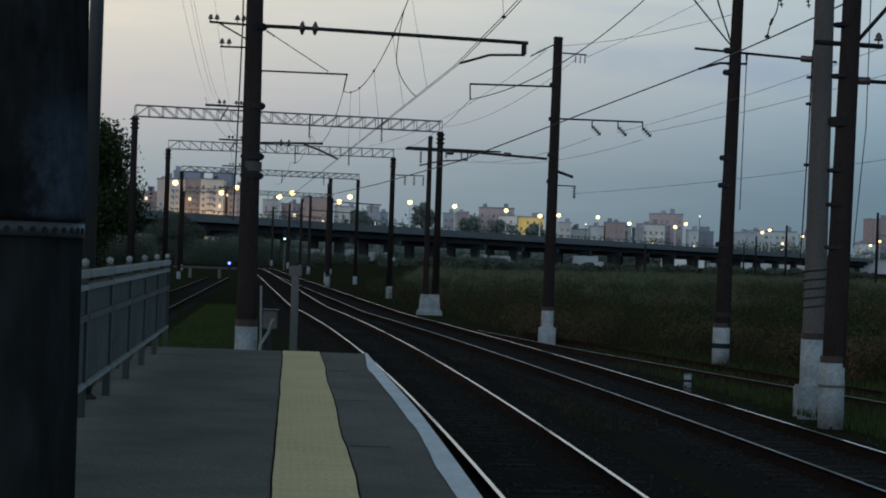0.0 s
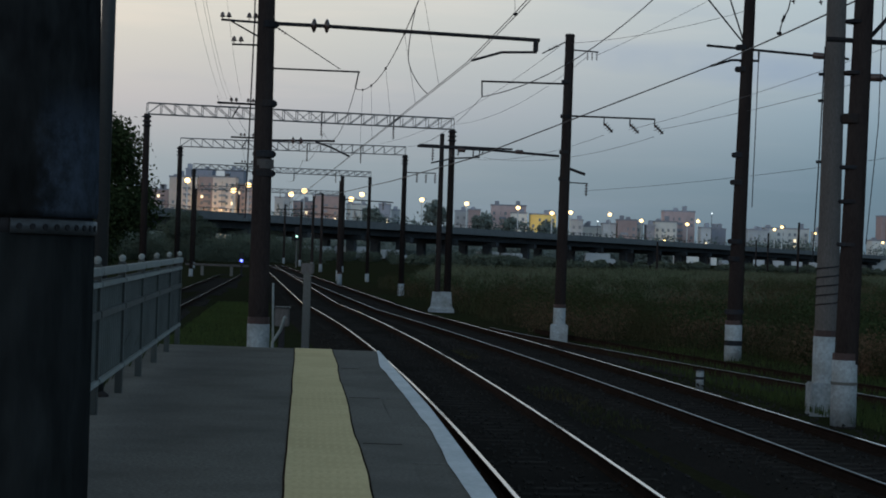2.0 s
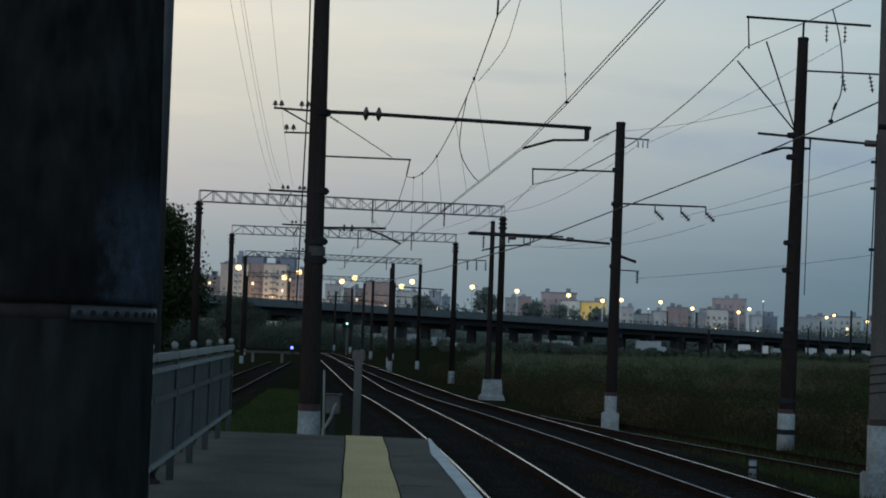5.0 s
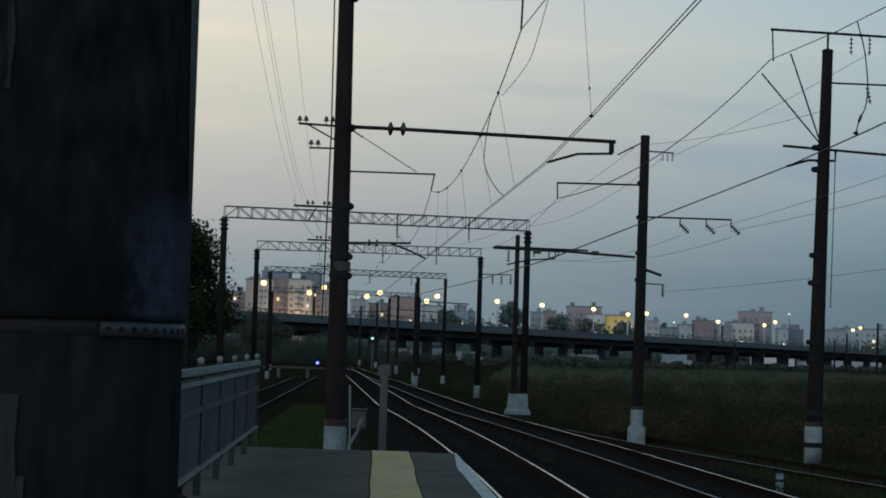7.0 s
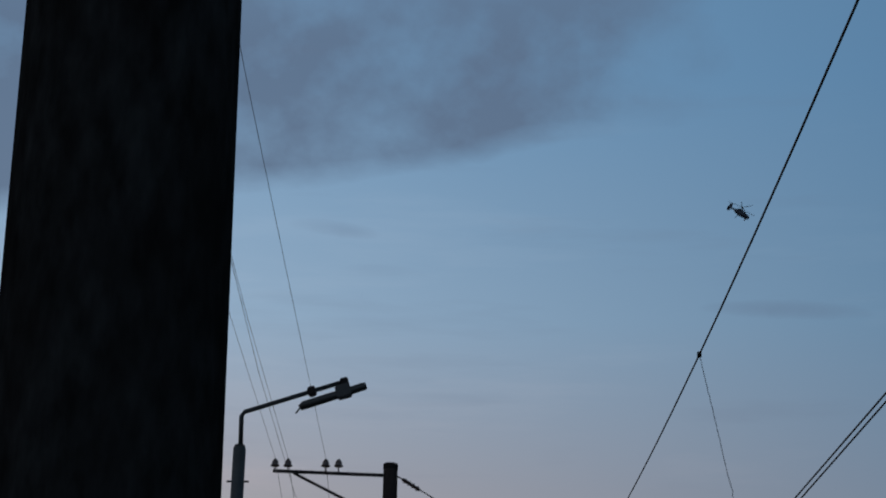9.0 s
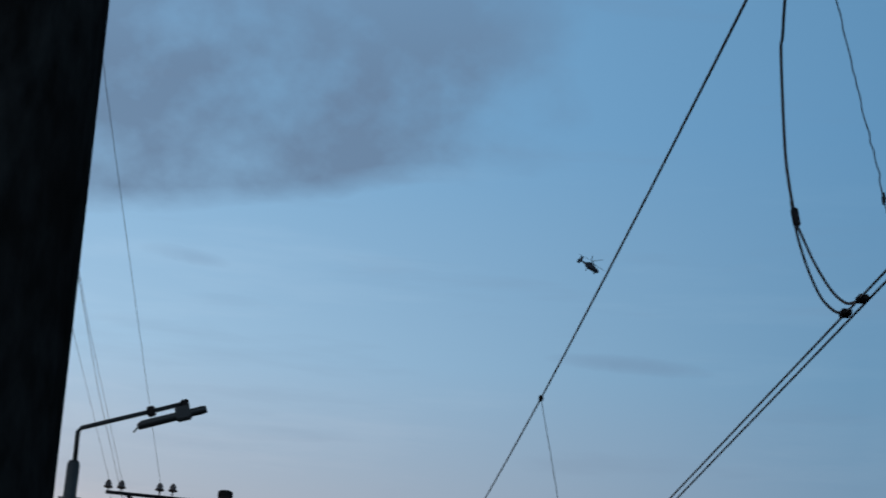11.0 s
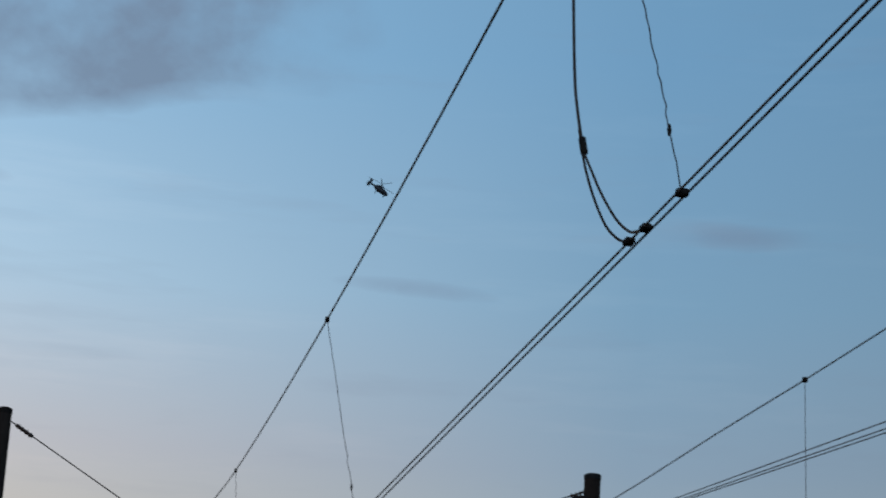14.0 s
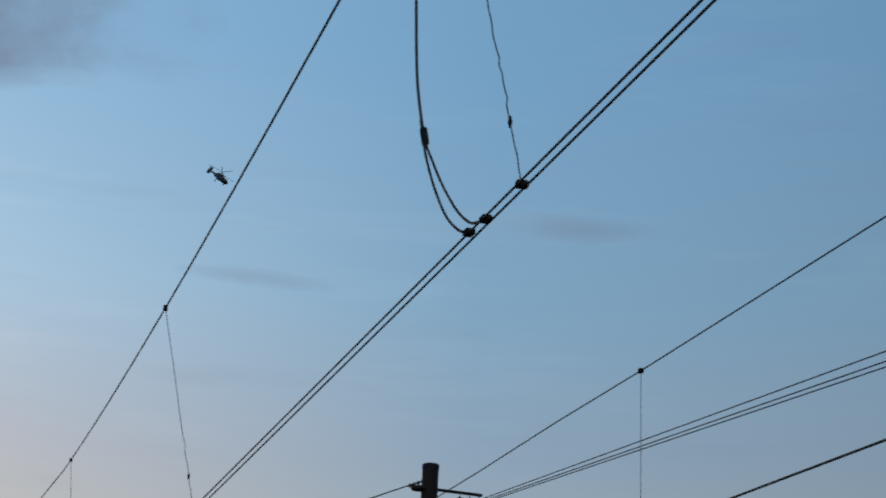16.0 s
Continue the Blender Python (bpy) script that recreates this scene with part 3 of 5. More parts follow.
def next_mast_along():
    """The following mast on the platform side, of the same pattern, in line behind the first."""
    y = 63.4
    m = mast("second sooty mast in line behind the one at the platform end", -6.30, y, 9.85, .17, .12, MAST_BROWN, lean=(-.05, 0), base_h=1.2)
    L = lambda x, z: local(m, (x, y, z))
    a = arm(m, "cantilever", [L(-6.2, 5.89), L(-5.3, 5.91), L(-4.1, 5.93)], .035)
    for x in (-5.44, -5.19):
        part("insulator", DISC, None, a, at=along(L(x, 5.905), (1, 0, .02)))
    arm(a, "steady_arm", [L(-4.72, 5.89), L(-4.2, 5.72), L(-3.61, 5.45)], .03)
    b = arm(m, "upper_bracket", [L(-6.25, 8.20), L(-3.37, 8.17)], .028)
    arm(b, "hanger", [L(-3.40, 8.19), L(-3.50, 7.64)], .022)
    t = arm(m, "tie_rod", [L(-6.25, 9.62), L(-4.0, 8.24)], .014)
    part("insulator", STRING, None, t, at=along(L(-6.16, 9.56), (.85, 0, -.52)))
    for z in (8.1, 5.8):
        clamp_band(m, z - GROUND_Z, .14)


def far_right_mast():
    m = mast("brown mast carrying brackets on both sides in the weeds", 3.275, 63.4, 9.55, .185, .145, MAST_BROWN, lean=(.05, 0), base_h=1.0, plinth=.27)
    L = lambda x, z, y=63.4: local(m, (x, y, z))
    for z in (4.9, 5.75, 6.9, 8.0):
        clamp_band(m, z - GROUND_Z, .165, lugs=False)
    a = arm(m, "left_bracket", [L(3.2, 8.0), L(.53, 8.0)], .03)
    arm(a, "drop_rod", [L(.55, 8.0), L(.57, 7.5)], .022)
    b = arm(m, "right_bracket", [L(3.3, 6.98), L(6.13, 6.96)], .028)
    for x in (4.5, 5.33, 6.12):
        h = part("hanger", rod(L(x, 6.96), L(x, 6.72), r=.02), STEEL, b)
        part("insulator", STRING, None, h, at=along(L(x, 6.78), (.6, 0, -.6)) @ Matrix.Diagonal((2.1, 2.1, .8, 1)))
    c = arm(m, "top_arm", [L(3.3, 9.1), L(4.25, 9.05)], .024)
    for x in (3.9, 4.05, 4.2):
        part("insulator", STRING, None, c, at=along(L(x, 9.03), (0, 0, -1)) @ Matrix.Diagonal((.7, .7, .5, 1)))
    d = arm(m, "cantilever", [L(3.1, 5.68), L(1.0, 5.80), L(-1.45, 5.86)], .04)
    for x in (1.95, .1):
        part("insulator", CORE, None, d, at=along(L(x, 5.77), (-1, 0, .03)))
    arm(d, "steady_arm", [L(.55, 5.84), L(.55, 5.56), L(-.3, 5.5), L(-1.0, 5.33)], .024)
    for x in (-.95, -.35):
        part("insulator", STRING, None, d, at=along(L(x, 5.8), (0, 0, -1)) @ Matrix.Diagonal((1.1, 1.1, .8, 1)))
    e = arm(m, "spur", [L(3.35, 5.32), L(3.95, 5.12)], .045)
    arm(m, "low_spur", [L(3.35, 4.85), L(4.05, 4.83)], .018)
    part("insulator", STRING, None, e, at=along(L(4.0, 4.83), (0, 0, -1)) @ Matrix.Diagonal((1.3, 1.3, .8, 1)))
    f = arm(m, "tie_rod", [L(3.2, 9.35), L(2.45, 8.95)], .02)
    part("insulator", STRING, None, f, at=along(L(2.95, 9.22), (-.85, 0, -.45)) @ Matrix.Diagonal((1.1, 1.1, .7, 1)))


def middle_right_mast():
    m = mast("brown mast with a limewashed foot among weeds", 7.585, 54.3, 11.03, .225, .145, MAST_BROWN, lean=(.18, 0), base_h=.95, n=14)
    L = lambda x, z, y=54.3: local(m, (x, y, z))
    part("black_band", revolve([(.245, .38), (.245, .52)], 14), STEEL, m)
    for z, r in ((1.05, .25), (2.5, .23), (2.98, .235), (4.6, .22), (5.35, .2), (7.7, .19), (8.3, .19)):
        clamp_band(m, z - GROUND_Z, r - .02, .14)
    a = arm(m, "cantilever", [L(6.6, 8.40), L(7.7, 8.33), L(10.5, 8.15)], .035)
    part("insulator", CORE, None, a, at=along(L(9.5, 8.22), (1, 0, -.05)) @ Matrix.Scale(1.3, 4))
    arm(a, "stay", [L(8.03, 8.34), L(8.03, 8.02), L(7.5, 8.0)], .035)
    arm(a, "steady_arm", [L(8.0, 8.02), L(7.3, 8.02), L(6.72, 7.84)], .034)
    b = arm(m, "upper_bracket", [L(6.2, 11.6), L(9.6, 11.45)], .035)
    arm(b, "drop_rod", [L(6.25, 11.6), L(6.29, 10.72)], .02)
    arm(b, "post", [L(7.76, 11.0), L(7.77, 11.55)], .03)
    for x in (8.4, 8.9):
        part("insulator", STRING, None, b, at=along(L(x, 11.45), (0, 0, -1)))
    c = arm(m, "side_bracket", [L(7.76, 10.16), L(9.9, 10.12)], .026)
    for x in (8.85, 9.6):
        part("insulator", STRING, None, c, at=along(L(x, 10.1), (.2, 0, -1)) @ Matrix.Diagonal((1.3, 1.3, 1, 1)))
    arm(m, "guy", [L(7.58, 8.52), L(5.98, 10.38)], .022)
    arm(m, "guy", [L(7.6, 8.55), L(6.76, 10.94)], .022)
    arm(m, "down_lead", [L(8.0, 8.0, 54.1), L(7.95, 4.0, 54.1)], .012)


def pair_of_masts():
    m = mast("stout brown mast with a tall white foot in the grass", 6.80, 34.64, 10.07, .215, .15, MAST_BROWN, lean=(.19, 0), base_h=1.05)
    L = lambda x, z, y=34.64: local(m, (x, y, z))
    part("joint_ring", revolve([(.236, .62), (.236, .67)], 14), CONCRETE, m)
    for z, r in ((2.85, .205), (3.6, .2), (4.2, .195), (5.0, .2), (5.85, .185), (6.75, .175), (9.62, .155)):
        clamp_band(m, z - GROUND_Z, r - .01, .07 if z != 5.0 else .17)
    a = arm(m, "cross_arm", [L(6.3, 6.47), L(7.5, 6.43)], .045)
    part("insulator", PIN_INSULATOR, None, a, at=pose(*L(7.42, 6.5)))
    arm(a, "brace", [L(7.0, 6.45), L(7.75, 7.35)], .035)
    b = arm(m, "cantilever", [L(7.0, 5.82), L(9.6, 5.75)], .035)
    part("insulator", CORE, None, b, at=along(L(7.05, 5.82), (1, 0, 0)))
    c = arm(m, "top_arm", [L(7.0, 9.66), L(7.96, 9.61)], .03)
    for x in (7.55, 7.73, 7.9):
        part("insulator", STRING, None, c, at=along(L(x, 9.58), (0, 0, -1)) @ Matrix.Diagonal((.9, .9, .55, 1)))
    d = arm(m, "tie_rod", [L(6.9, 9.82), L(6.25, 9.55), L(5.6, 9.28)], .012)
    part("insulator", STRING, None, d, at=along(L(6.9, 9.8), (-.9, 0, -.35)) @ Matrix.Diagonal((1, 1, .7, 1)))
    arm(m, "down_lead", [L(7.24, 9.0, 34.5), L(7.2, 5.0, 34.4), L(7.05, 2.9, 34.4)], .008)
    # the grey one behind it
    g = mast("grey concrete mast on a square white plinth", 6.95, 37.3, 9.6, .225, .175, MAST_GREY, lean=(.0, 0), base_h=1.35, plinth=.30)
    L = lambda x, z, y=37.3: local(g, (x, y, z))
    for z in (6.1, 5.6, 4.45):
        arm(g, "bolt", [L(6.66, z), L(6.85, z)], .03)
    bm = bmesh.new()
    pts = [(.225 * math.cos(a), .225 * math.sin(a), 2.05 + .10 * a) for a in [k * .5 for k in range(0, 64)]]
    pts = [(p[0], p[1], 1.85 + .0135 * k) for k, p in enumerate(pts)]
    part("wire_wrap", tube(bm, pts, .014, 5), STEEL, g, "coil of dark wire")
    arm(g, "down_lead", [L(6.72, 6.6, 37.1), L(6.66, 4.5, 37.0), L(6.60, 2.6, 37.0)], .012)
    arm(g, "cross_arm", [L(6.75, 6.3), L(6.95, 6.5)], .03)


def thin_mast_pair():
    m = mast("slim dark mast beside the gantry leg on a white footing", -.95, 91.0, 7.85, .14, .10, MAST_BROWN, base_h=0)
    L = lambda x, z, y=91.0: local(m, (x, y, z))
    a = arm(m, "cantilever", [L(-2.0, 7.36), L(2.3, 7.28)], .04)
    for x in (-.2, .5):
        part("insulator", STRING, None, a, at=along(L(x, 7.3), (0, 0, -1)) @ Matrix.Diagonal((1.3, 1.3, .8, 1)))
    arm(a, "steady_arm", [L(1.0, 7.3), L(.9, 7.0), L(.3, 6.8)], .03)
    solid("footing", tube(bmesh.new(), [(0, 0, -.3), (0, 0, .02), (0, 0, .12), (0, 0, .80)], [.86, .84, .70, .60], 4, turn=math.pi / 4), LIME, "white-painted concrete footing of the masts", "footing", pose(-.74, 91.18, GROUND_Z))


def gantry(label, xl, yl, xr, yr, zb, depth, r, ends=True, base=True):
    g = thing("catenary_gantry", label, "gantry", pose(xl, yl, GROUND_Z), group="overhead line gantries")
    a, b = Vector((0, 0, zb - GROUND_Z)), Vector((xr - xl, yr - yl, zb - GROUND_Z))
    for p in (a, b):
        leg = part("leg", revolve([(r * 1.25, -.4), (r, p.z - .3), (r * .95, p.z + .02)], 12), MAST_BROWN, g, at=pose(p.x, p.y, 0), smooth=True)
        for k in range(3):
            z = p.z - .12 - .2 * k
            part("collar", revolve([(r, z - .05), (r * 1.45, z - .03), (r * 1.45, z + .03), (r, z + .05)], 12), STEEL, leg)
        if base:
            part("painted_base", revolve([(r * 1.4, -.2), (r * 1.35, .6)], 10), LIME, leg, "white foot")
    d = (b - a)
    n = max(8, int(d.length / .62))
    up = Vector((0, 0, depth))
    w = Vector((-d.y, d.x, 0)).normalized() * .22
    truss = bmesh.new()
    t = .04 if r > .13 else .05
    for s in (-1, 1):
        bar_between(truss, a + s * w, b + s * w, t, t)
        bar_between(truss, a + s * w + up, b + s * w + up, t, t)
    tr = part("truss", truss, TRUSS, g, "grey lattice beam")
    step = d / n
    me1 = mesh_of(bar_between(bmesh.new(), Vector((0, 0, 0)), up, t * .7, t * .7), "strut", TRUSS)
    me2 = mesh_of(bar_between(bmesh.new(), Vector((0, 0, 0)), up + step, t * .7, t * .7), "lattice_bar", TRUSS)
    me3 = mesh_of(bar_between(bmesh.new(), up, step, t * .7, t * .7), "lattice_bar", TRUSS)
    for k in range(n + 1):
        for s in (-1, 1):
            part("strut", me1, None, tr, at=Matrix.Translation(a + step * k + s * w))
            if k < n:
                part("lattice_bar", me3 if k < n * .50 + s and k else me2, None, tr, at=Matrix.Translation(a + step * k + s * w))
    # cable arm on top, with pins, and hangers below
    for f0, f1 in ((.22, .38),):
        p, q = a + d * f0 + up, a + d * f1 + up
        c = part("cable_arm", rod(p + Vector((0, 0, .18)), q + Vector((0, 0, .18)), r=.05), STEEL, g)
        for k in range(4):
            part("insulator", PIN_INSULATOR, None, c, at=Matrix.Translation(p.lerp(q, (.28, .38, .62, .72)[k]) + Vector((0, 0, .26))) @ Matrix.Scale(1.1, 4))
        part("brace", rod(p.lerp(q, .45) + Vector((0, 0, .1)), p.lerp(q, .3) - up, r=.03), STEEL, c)
    for fr in (.56, .80):
        p = a + d * fr
        h = part("hanger", rod(p + up, p - Vector((0, 0, .1)), r=.03), STEEL, g)
        part("insulator", STRING, None, h, at=along(p - Vector((0, 0, .05)), (0, 0, -1)) @ Matrix.Diagonal((1.4, 1.4, 1.1, 1)))
    return g


mast_at_platform_end()
next_mast_along()
far_right_mast()
middle_right_mast()
pair_of_masts()
thin_mast_pair()
gantry("lattice gantry on brown legs across the tracks", -14.15, 88.4, -.50, 92.6, 8.2, .50, .14)
gantry("second lattice gantry on brown legs across the tracks", -16.80, 117.7, -3.45, 119.6, 8.2, .50, .14)
gantry("distant lattice gantry over the curving tracks", -20.85, 154, -7.35, 159, 8.2, .42, .12)
gantry("distant lattice gantry over the curving tracks", -27.5, 205, -12.5, 212, 8.0, .42, .12)

# distant single masts along the line, with brackets
for x, y, top, side in ((-9.55, 157, 7.7, 1), (-14.4, 206, 7.9, 1), (-16.5, 222, 8.0, -1), (-20.5, 255, 8.1, 1), (-8.3, 138, 7.4, 0), (-25, 282, 8.2, 1), (-29.5, 300, 8.4, -1)):
    m = mast("distant dark mast beside the curving tracks", x, y, top, .17, .13, MAST_BROWN, base_h=.8, n=8)
    if side:
        a = arm(m, "cantilever", [(0, 0, top - 1.2), (side * 4.2, 0, top - 1.35)], .045)
        part("insulator", STRING, None, a, at=along((side * 3.4, 0, top - 1.4), (0, 0, -1)) @ Matrix.Diagonal((1.6, 1.6, 1.2, 1)))

# bracket with three hanging strings on the near gantry leg side
b = thing("hanging_bracket", "thin bracket with three hanging insulator strings", "bracket", pose(-3.45, 119.6, 0))
part("rail", rod((.1, 0, 7.16), (1.9, 0, 7.16), r=.03), STEEL, b)
for x in (.75, 1.3, 1.85):
    part("insulator", STRING, None, b, at=along((x, 0, 7.1), (0, 0, -1)) @ Matrix.Diagonal((1.8, 1.8, 1.1, 1)))

# ---------------------------------------------------------------- overhead wires


def wire(points, r, label, category="wire", group="overhead wires", n=6):
    return solid("wire", tube(bmesh.new(), points, r, n), COPPER, label, category, group=group, smooth=True)


def contact_x(y):
    return 2.126 - 0.0794 * (y - 8.554)


def messenger(y):
    u = (34.0 - y) / 54.0
    return Vector((2.08 - 0.0603 * y, y, 8.65 - 4 * 1.17 * u * (1 - u)))


ZC = 5.81
TIP_1, TIP_2 = Vector((.05, 34, 5.80)), Vector((-3.61, 63.4, 5.45))
for k, off in enumerate((-.023, .023)):
    pts = [(contact_x(y) + off, y, ZC) for y in (-14, 2, 8, 14, 20, 27)] + [(TIP_1.x + off, 34, TIP_1.z), (TIP_2.x + off, 63.4, TIP_2.z)]
    pts += [(t1(y) - .15 + off, y, 5.5) for y in (90, 119, 157, 208)]
    wire(pts, .0066, "dark grooved contact wire over the near track")
MT_1, MT_2 = Vector((-.41, 34, 8.12)), Vector((-3.50, 63.4, 7.64))
SPAN = wave(MT_1, MT_2, .9, 20)
wire([messenger(-14 + 2 * k) for k in range(22)] + [Vector((.02, 31, 8.16)), MT_1], .0088, "dark messenger wire above the near track")
wire(SPAN + wave(MT_2, (t1(90), 90, 7.7), .9)[1:] + wave((t1(90), 90, 7.7), (t1(119), 119, 7.7), .5)[1:] + wave((t1(119), 119, 7.7), (t1(158), 158, 7.7), .6)[1:], .011, "messenger wire running on to the gantries")
# slack stitch wire under the messenger at the mast
wire(smooth([(.035, 31, 8.124), (-.10, 33, 7.92), (-.247, 35, 7.769), (-.493, 37, 7.696), (-.80, 39, 7.62)]), .006, "slack stitch wire hanging from the messenger at the mast")
for y, dy in ((8.554, -.55), (17.58, .0), (27.0, 0)):
    top = messenger(y + dy)
    low = Vector((contact_x(y), y, ZC))
    dr = thing("dropper", "thin wavy dropper wire between messenger and contact wire", "dropper", group="droppers")
    pts = [low.lerp(top, k / 48) + Vector(((.016 if 7 < k < 17 else .006) * noise.noise((k * .63, y, 0)), 0, 0)) for k in range(49)]
    part("strand", tube(bmesh.new(), pts, .0035, 5), COPPER, dr)
    part("clip", boxes(((-.02, -.025, -.025), (.02, .025, .025)), bevel=.006), STEEL, dr, at=Matrix.Translation(top))
    part("contact_clip", boxes(((-.03, -.022, -.016), (.03, .022, .02)), bevel=.005), STEEL, dr, at=Matrix.Translation(low))
    part("link", revolve([(.006, -.03), (.012, 0), (.006, .03)], 6), STEEL, dr, at=Matrix.Translation(low.lerp(top, .165)))
for k in (3, 6, 10, 14, 17):
    top = SPAN[k]
    low = TIP_1.lerp(TIP_2, k / 20)
    dr = thing("dropper", "thin dropper wire between messenger and contact wire", "dropper", group="droppers")
    part("strand", rod(low, top, r=.004, n=5), COPPER, dr)
    part("clip", boxes(((-.025, -.03, -.03), (.025, .03, .03)), bevel=.008), STEEL, dr, at=Matrix.Translation(top))
# heavy jumper that drops from the messenger and splits onto the contact wire
j = thing("jumper_cable", "thick black jumper cable looping onto the contact wires", "cable")
J = [(1.585, 8.2, 7.49), (1.70, 9.1, 7.47), (1.758, 9.5, 7.42), (1.768, 9.6, 7.36), (1.788, 9.6, 6.856), (1.809, 9.6, 6.63), (1.849, 9.6, 6.391)]
part("lead", tube(bmesh.new(), smooth(J), .0085, 8), COPPER, j, smooth=True)
part("strand", tube(bmesh.new(), smooth([(1.842, 9.6, 6.391), (1.862, 9.59, 6.285), (1.90, 9.55, 6.12), (1.955, 9.5, 5.955), (2.0, 9.42, 5.86), (2.03, 9.36, 5.825), (2.05, 9.30, 5.815)]), .0075, 8), COPPER, j, smooth=True)
part("strand", tube(bmesh.new(), smooth([J[-1], (1.878, 9.56, 6.29), (1.925, 9.48, 6.12), (1.985, 9.38, 5.95), (2.03, 9.27, 5.85), (2.055, 9.18, 5.822), (2.075, 9.1, 5.815)]), .0075, 8), COPPER, j, smooth=True)
part("splice", boxes(((-.018, -.018, -.05), (.018, .018, .05)), bevel=.006), STEEL, j, at=pose(1.847, 9.6, 6.42, 0, -10, 0))
part("stub", rod((1.836, 9.6, 6.44), (1.822, 9.6, 6.51), r=.007), COPPER, j)
for x, y in ((2.045, 9.33), (2.078, 9.1)):
    part("clamp", boxes(((-.026, -.034, -.016), (.026, .034, .016)), bevel=.005), STEEL, j, at=pose(x, y, 5.815, 0, 0, 5))
# the slack loop further along
wire(smooth([(-1.04, 40, 7.44), (-1.126, 40, 6.906), (-1.157, 40, 6.444), (-1.10, 40, 6.2), (-1.006, 40, 6.011), (-.85, 40, 5.80), (-.744, 40, 5.71)]), .009, "slack jumper wire hanging by the mast", "wire")
# second track
M2 = lambda y: Vector((6.3 - .12 * (y - 54.3), y, float(np.interp(y, (8, 14, 22, 29.3, 33, 37, 42, 48, 54.3), (11.75, 11.36, 10.98, 10.745, 10.66, 10.52, 10.40, 10.53, 10.75)))))
wire([M2(y) for y in (8, 14, 18, 22, 26, 29.3, 33, 37, 42, 48)] + [Vector((6.19, 54.3, 10.75))], .012, "messenger wire over the second track")
wire([Vector((6.3 - .12 * (y - 54.3), y, 8.14)) for y in (6, 14, 22, 26, 33)] + [Vector((7.55, 46, 7.92)), Vector((6.78, 54.3, 7.86)), Vector((.3, 63.4, 5.52)), Vector((-3.2, 90, 5.6)), Vector((-8, 119, 5.6))], .018, "contact wire over the second track")
for y in (29.35, 21.0):
    top = M2(y)
    dr = thing("dropper", "thin dropper wire over the second track", "dropper", group="droppers")
    part("strand", rod(top, (top.x, y, 8.14), r=.0055, n=5), COPPER, dr)
    part("clip", boxes(((-.04, -.04, -.04), (.04, .04, .04)), bevel=.01), STEEL, dr, at=Matrix.Translation(top))
j = thing("jumper_cable", "slack black jumper cable between messenger and contact wire", "cable")
part("lead", tube(bmesh.new(), smooth([tuple(M2(46.2)), (7.50, 46.5, 9.86), (7.59, 46.5, 9.06), (7.55, 46.5, 8.53), (7.42, 46.5, 8.23), (7.34, 46.5, 7.90)]), .016, 8), COPPER, j, smooth=True)
part("splice", boxes(((-.03, -.03, -.09), (.03, .03, .09)), bevel=.01), STEEL, j, at=pose(7.43, 46.5, 8.25, 0, 20, 0))
part("clamp", boxes(((-.05, -.06, -.035), (.05, .06, .035)), bevel=.01), STEEL, j, at=pose(7.34, 46.5, 7.90))
for k, (x0, z0, z1) in enumerate(((7.965, 9.534, 8.871), (7.93, 9.475, 8.75), (7.90, 9.43, 8.683))):
    a, b = Vector((x0, 34.5, z0)), Vector((9.591, 20.845, z1))
    wire([a, b, a.lerp(b, 2.0)], .009, "thin feeder wire from the mast arm")
# feeder wires on the cable arms beside the platform
for x, z, zn in ((-5.52, 10.42, 10.75), (-5.29, 10.42, 10.7), (-4.62, 10.42, 10.48), (-5.09, 9.64, 10.05)):
    a = Vector((x, 34, z))
    wire([a, Vector((x + .078 * 8.5, 25.5, z + .02)), Vector((x + .078 * 16.5, 17.5, zn)), Vector((x + .078 * 34, 0, zn + .8))], .0034, "thin feeder wire beside the platform")
    wire(wave(a, (x - 5.5, 90, 9.1), .7), .004, "thin feeder wire running to the gantries")
for y0, y1, x0, x1 in ((88, 118, -11.0, -13.2), (88, 118, -10.4, -12.6), (118, 155, -13.2, -17.0)):
    wire(wave((x0, y0, 9.1), (x1, y1, 9.0), .4), .010, "thin feeder wire between the gantries")
# long thin wires seen across the sky beyond the masts
for a, b, s, r in (((3.3, 63.4, 9.3), (7.7, 54.3, 9.4), .15, .010), ((6.1, 63.4, 6.6), (12, 30, 7.4), .25, .010), ((5.3, 63.4, 6.6), (11, 32, 7.9), .25, .009),
                   ((4.0, 63.4, 4.6), (14, 42, 5.8), .2, .009), ((4.2, 63.4, 8.95), (8.9, 54.3, 11.0), .1, .009), ((3.0, 63.4, 9.2), (t2(92), 92, 7.4), .5, .010),
                   ((.57, 63.4, 7.5), (6.19, 54.3, 10.75), .69, .022), ((.57, 63.4, 7.5), (-2.6, 92, 7.3), .4, .012), ((3.9, 63.4, 8.9), (-.5, 92, 8.4), .5, .010),
                   ((6.12, 63.4, 6.4), (1.0, 92, 6.9), .4, .010), ((4.5, 63.4, 6.4), (-.2, 92, 6.9), .4, .010)):
    wire(wave(a, b, s), r * .65, "thin wire strung between the masts")

# ---------------------------------------------------------------- platform things


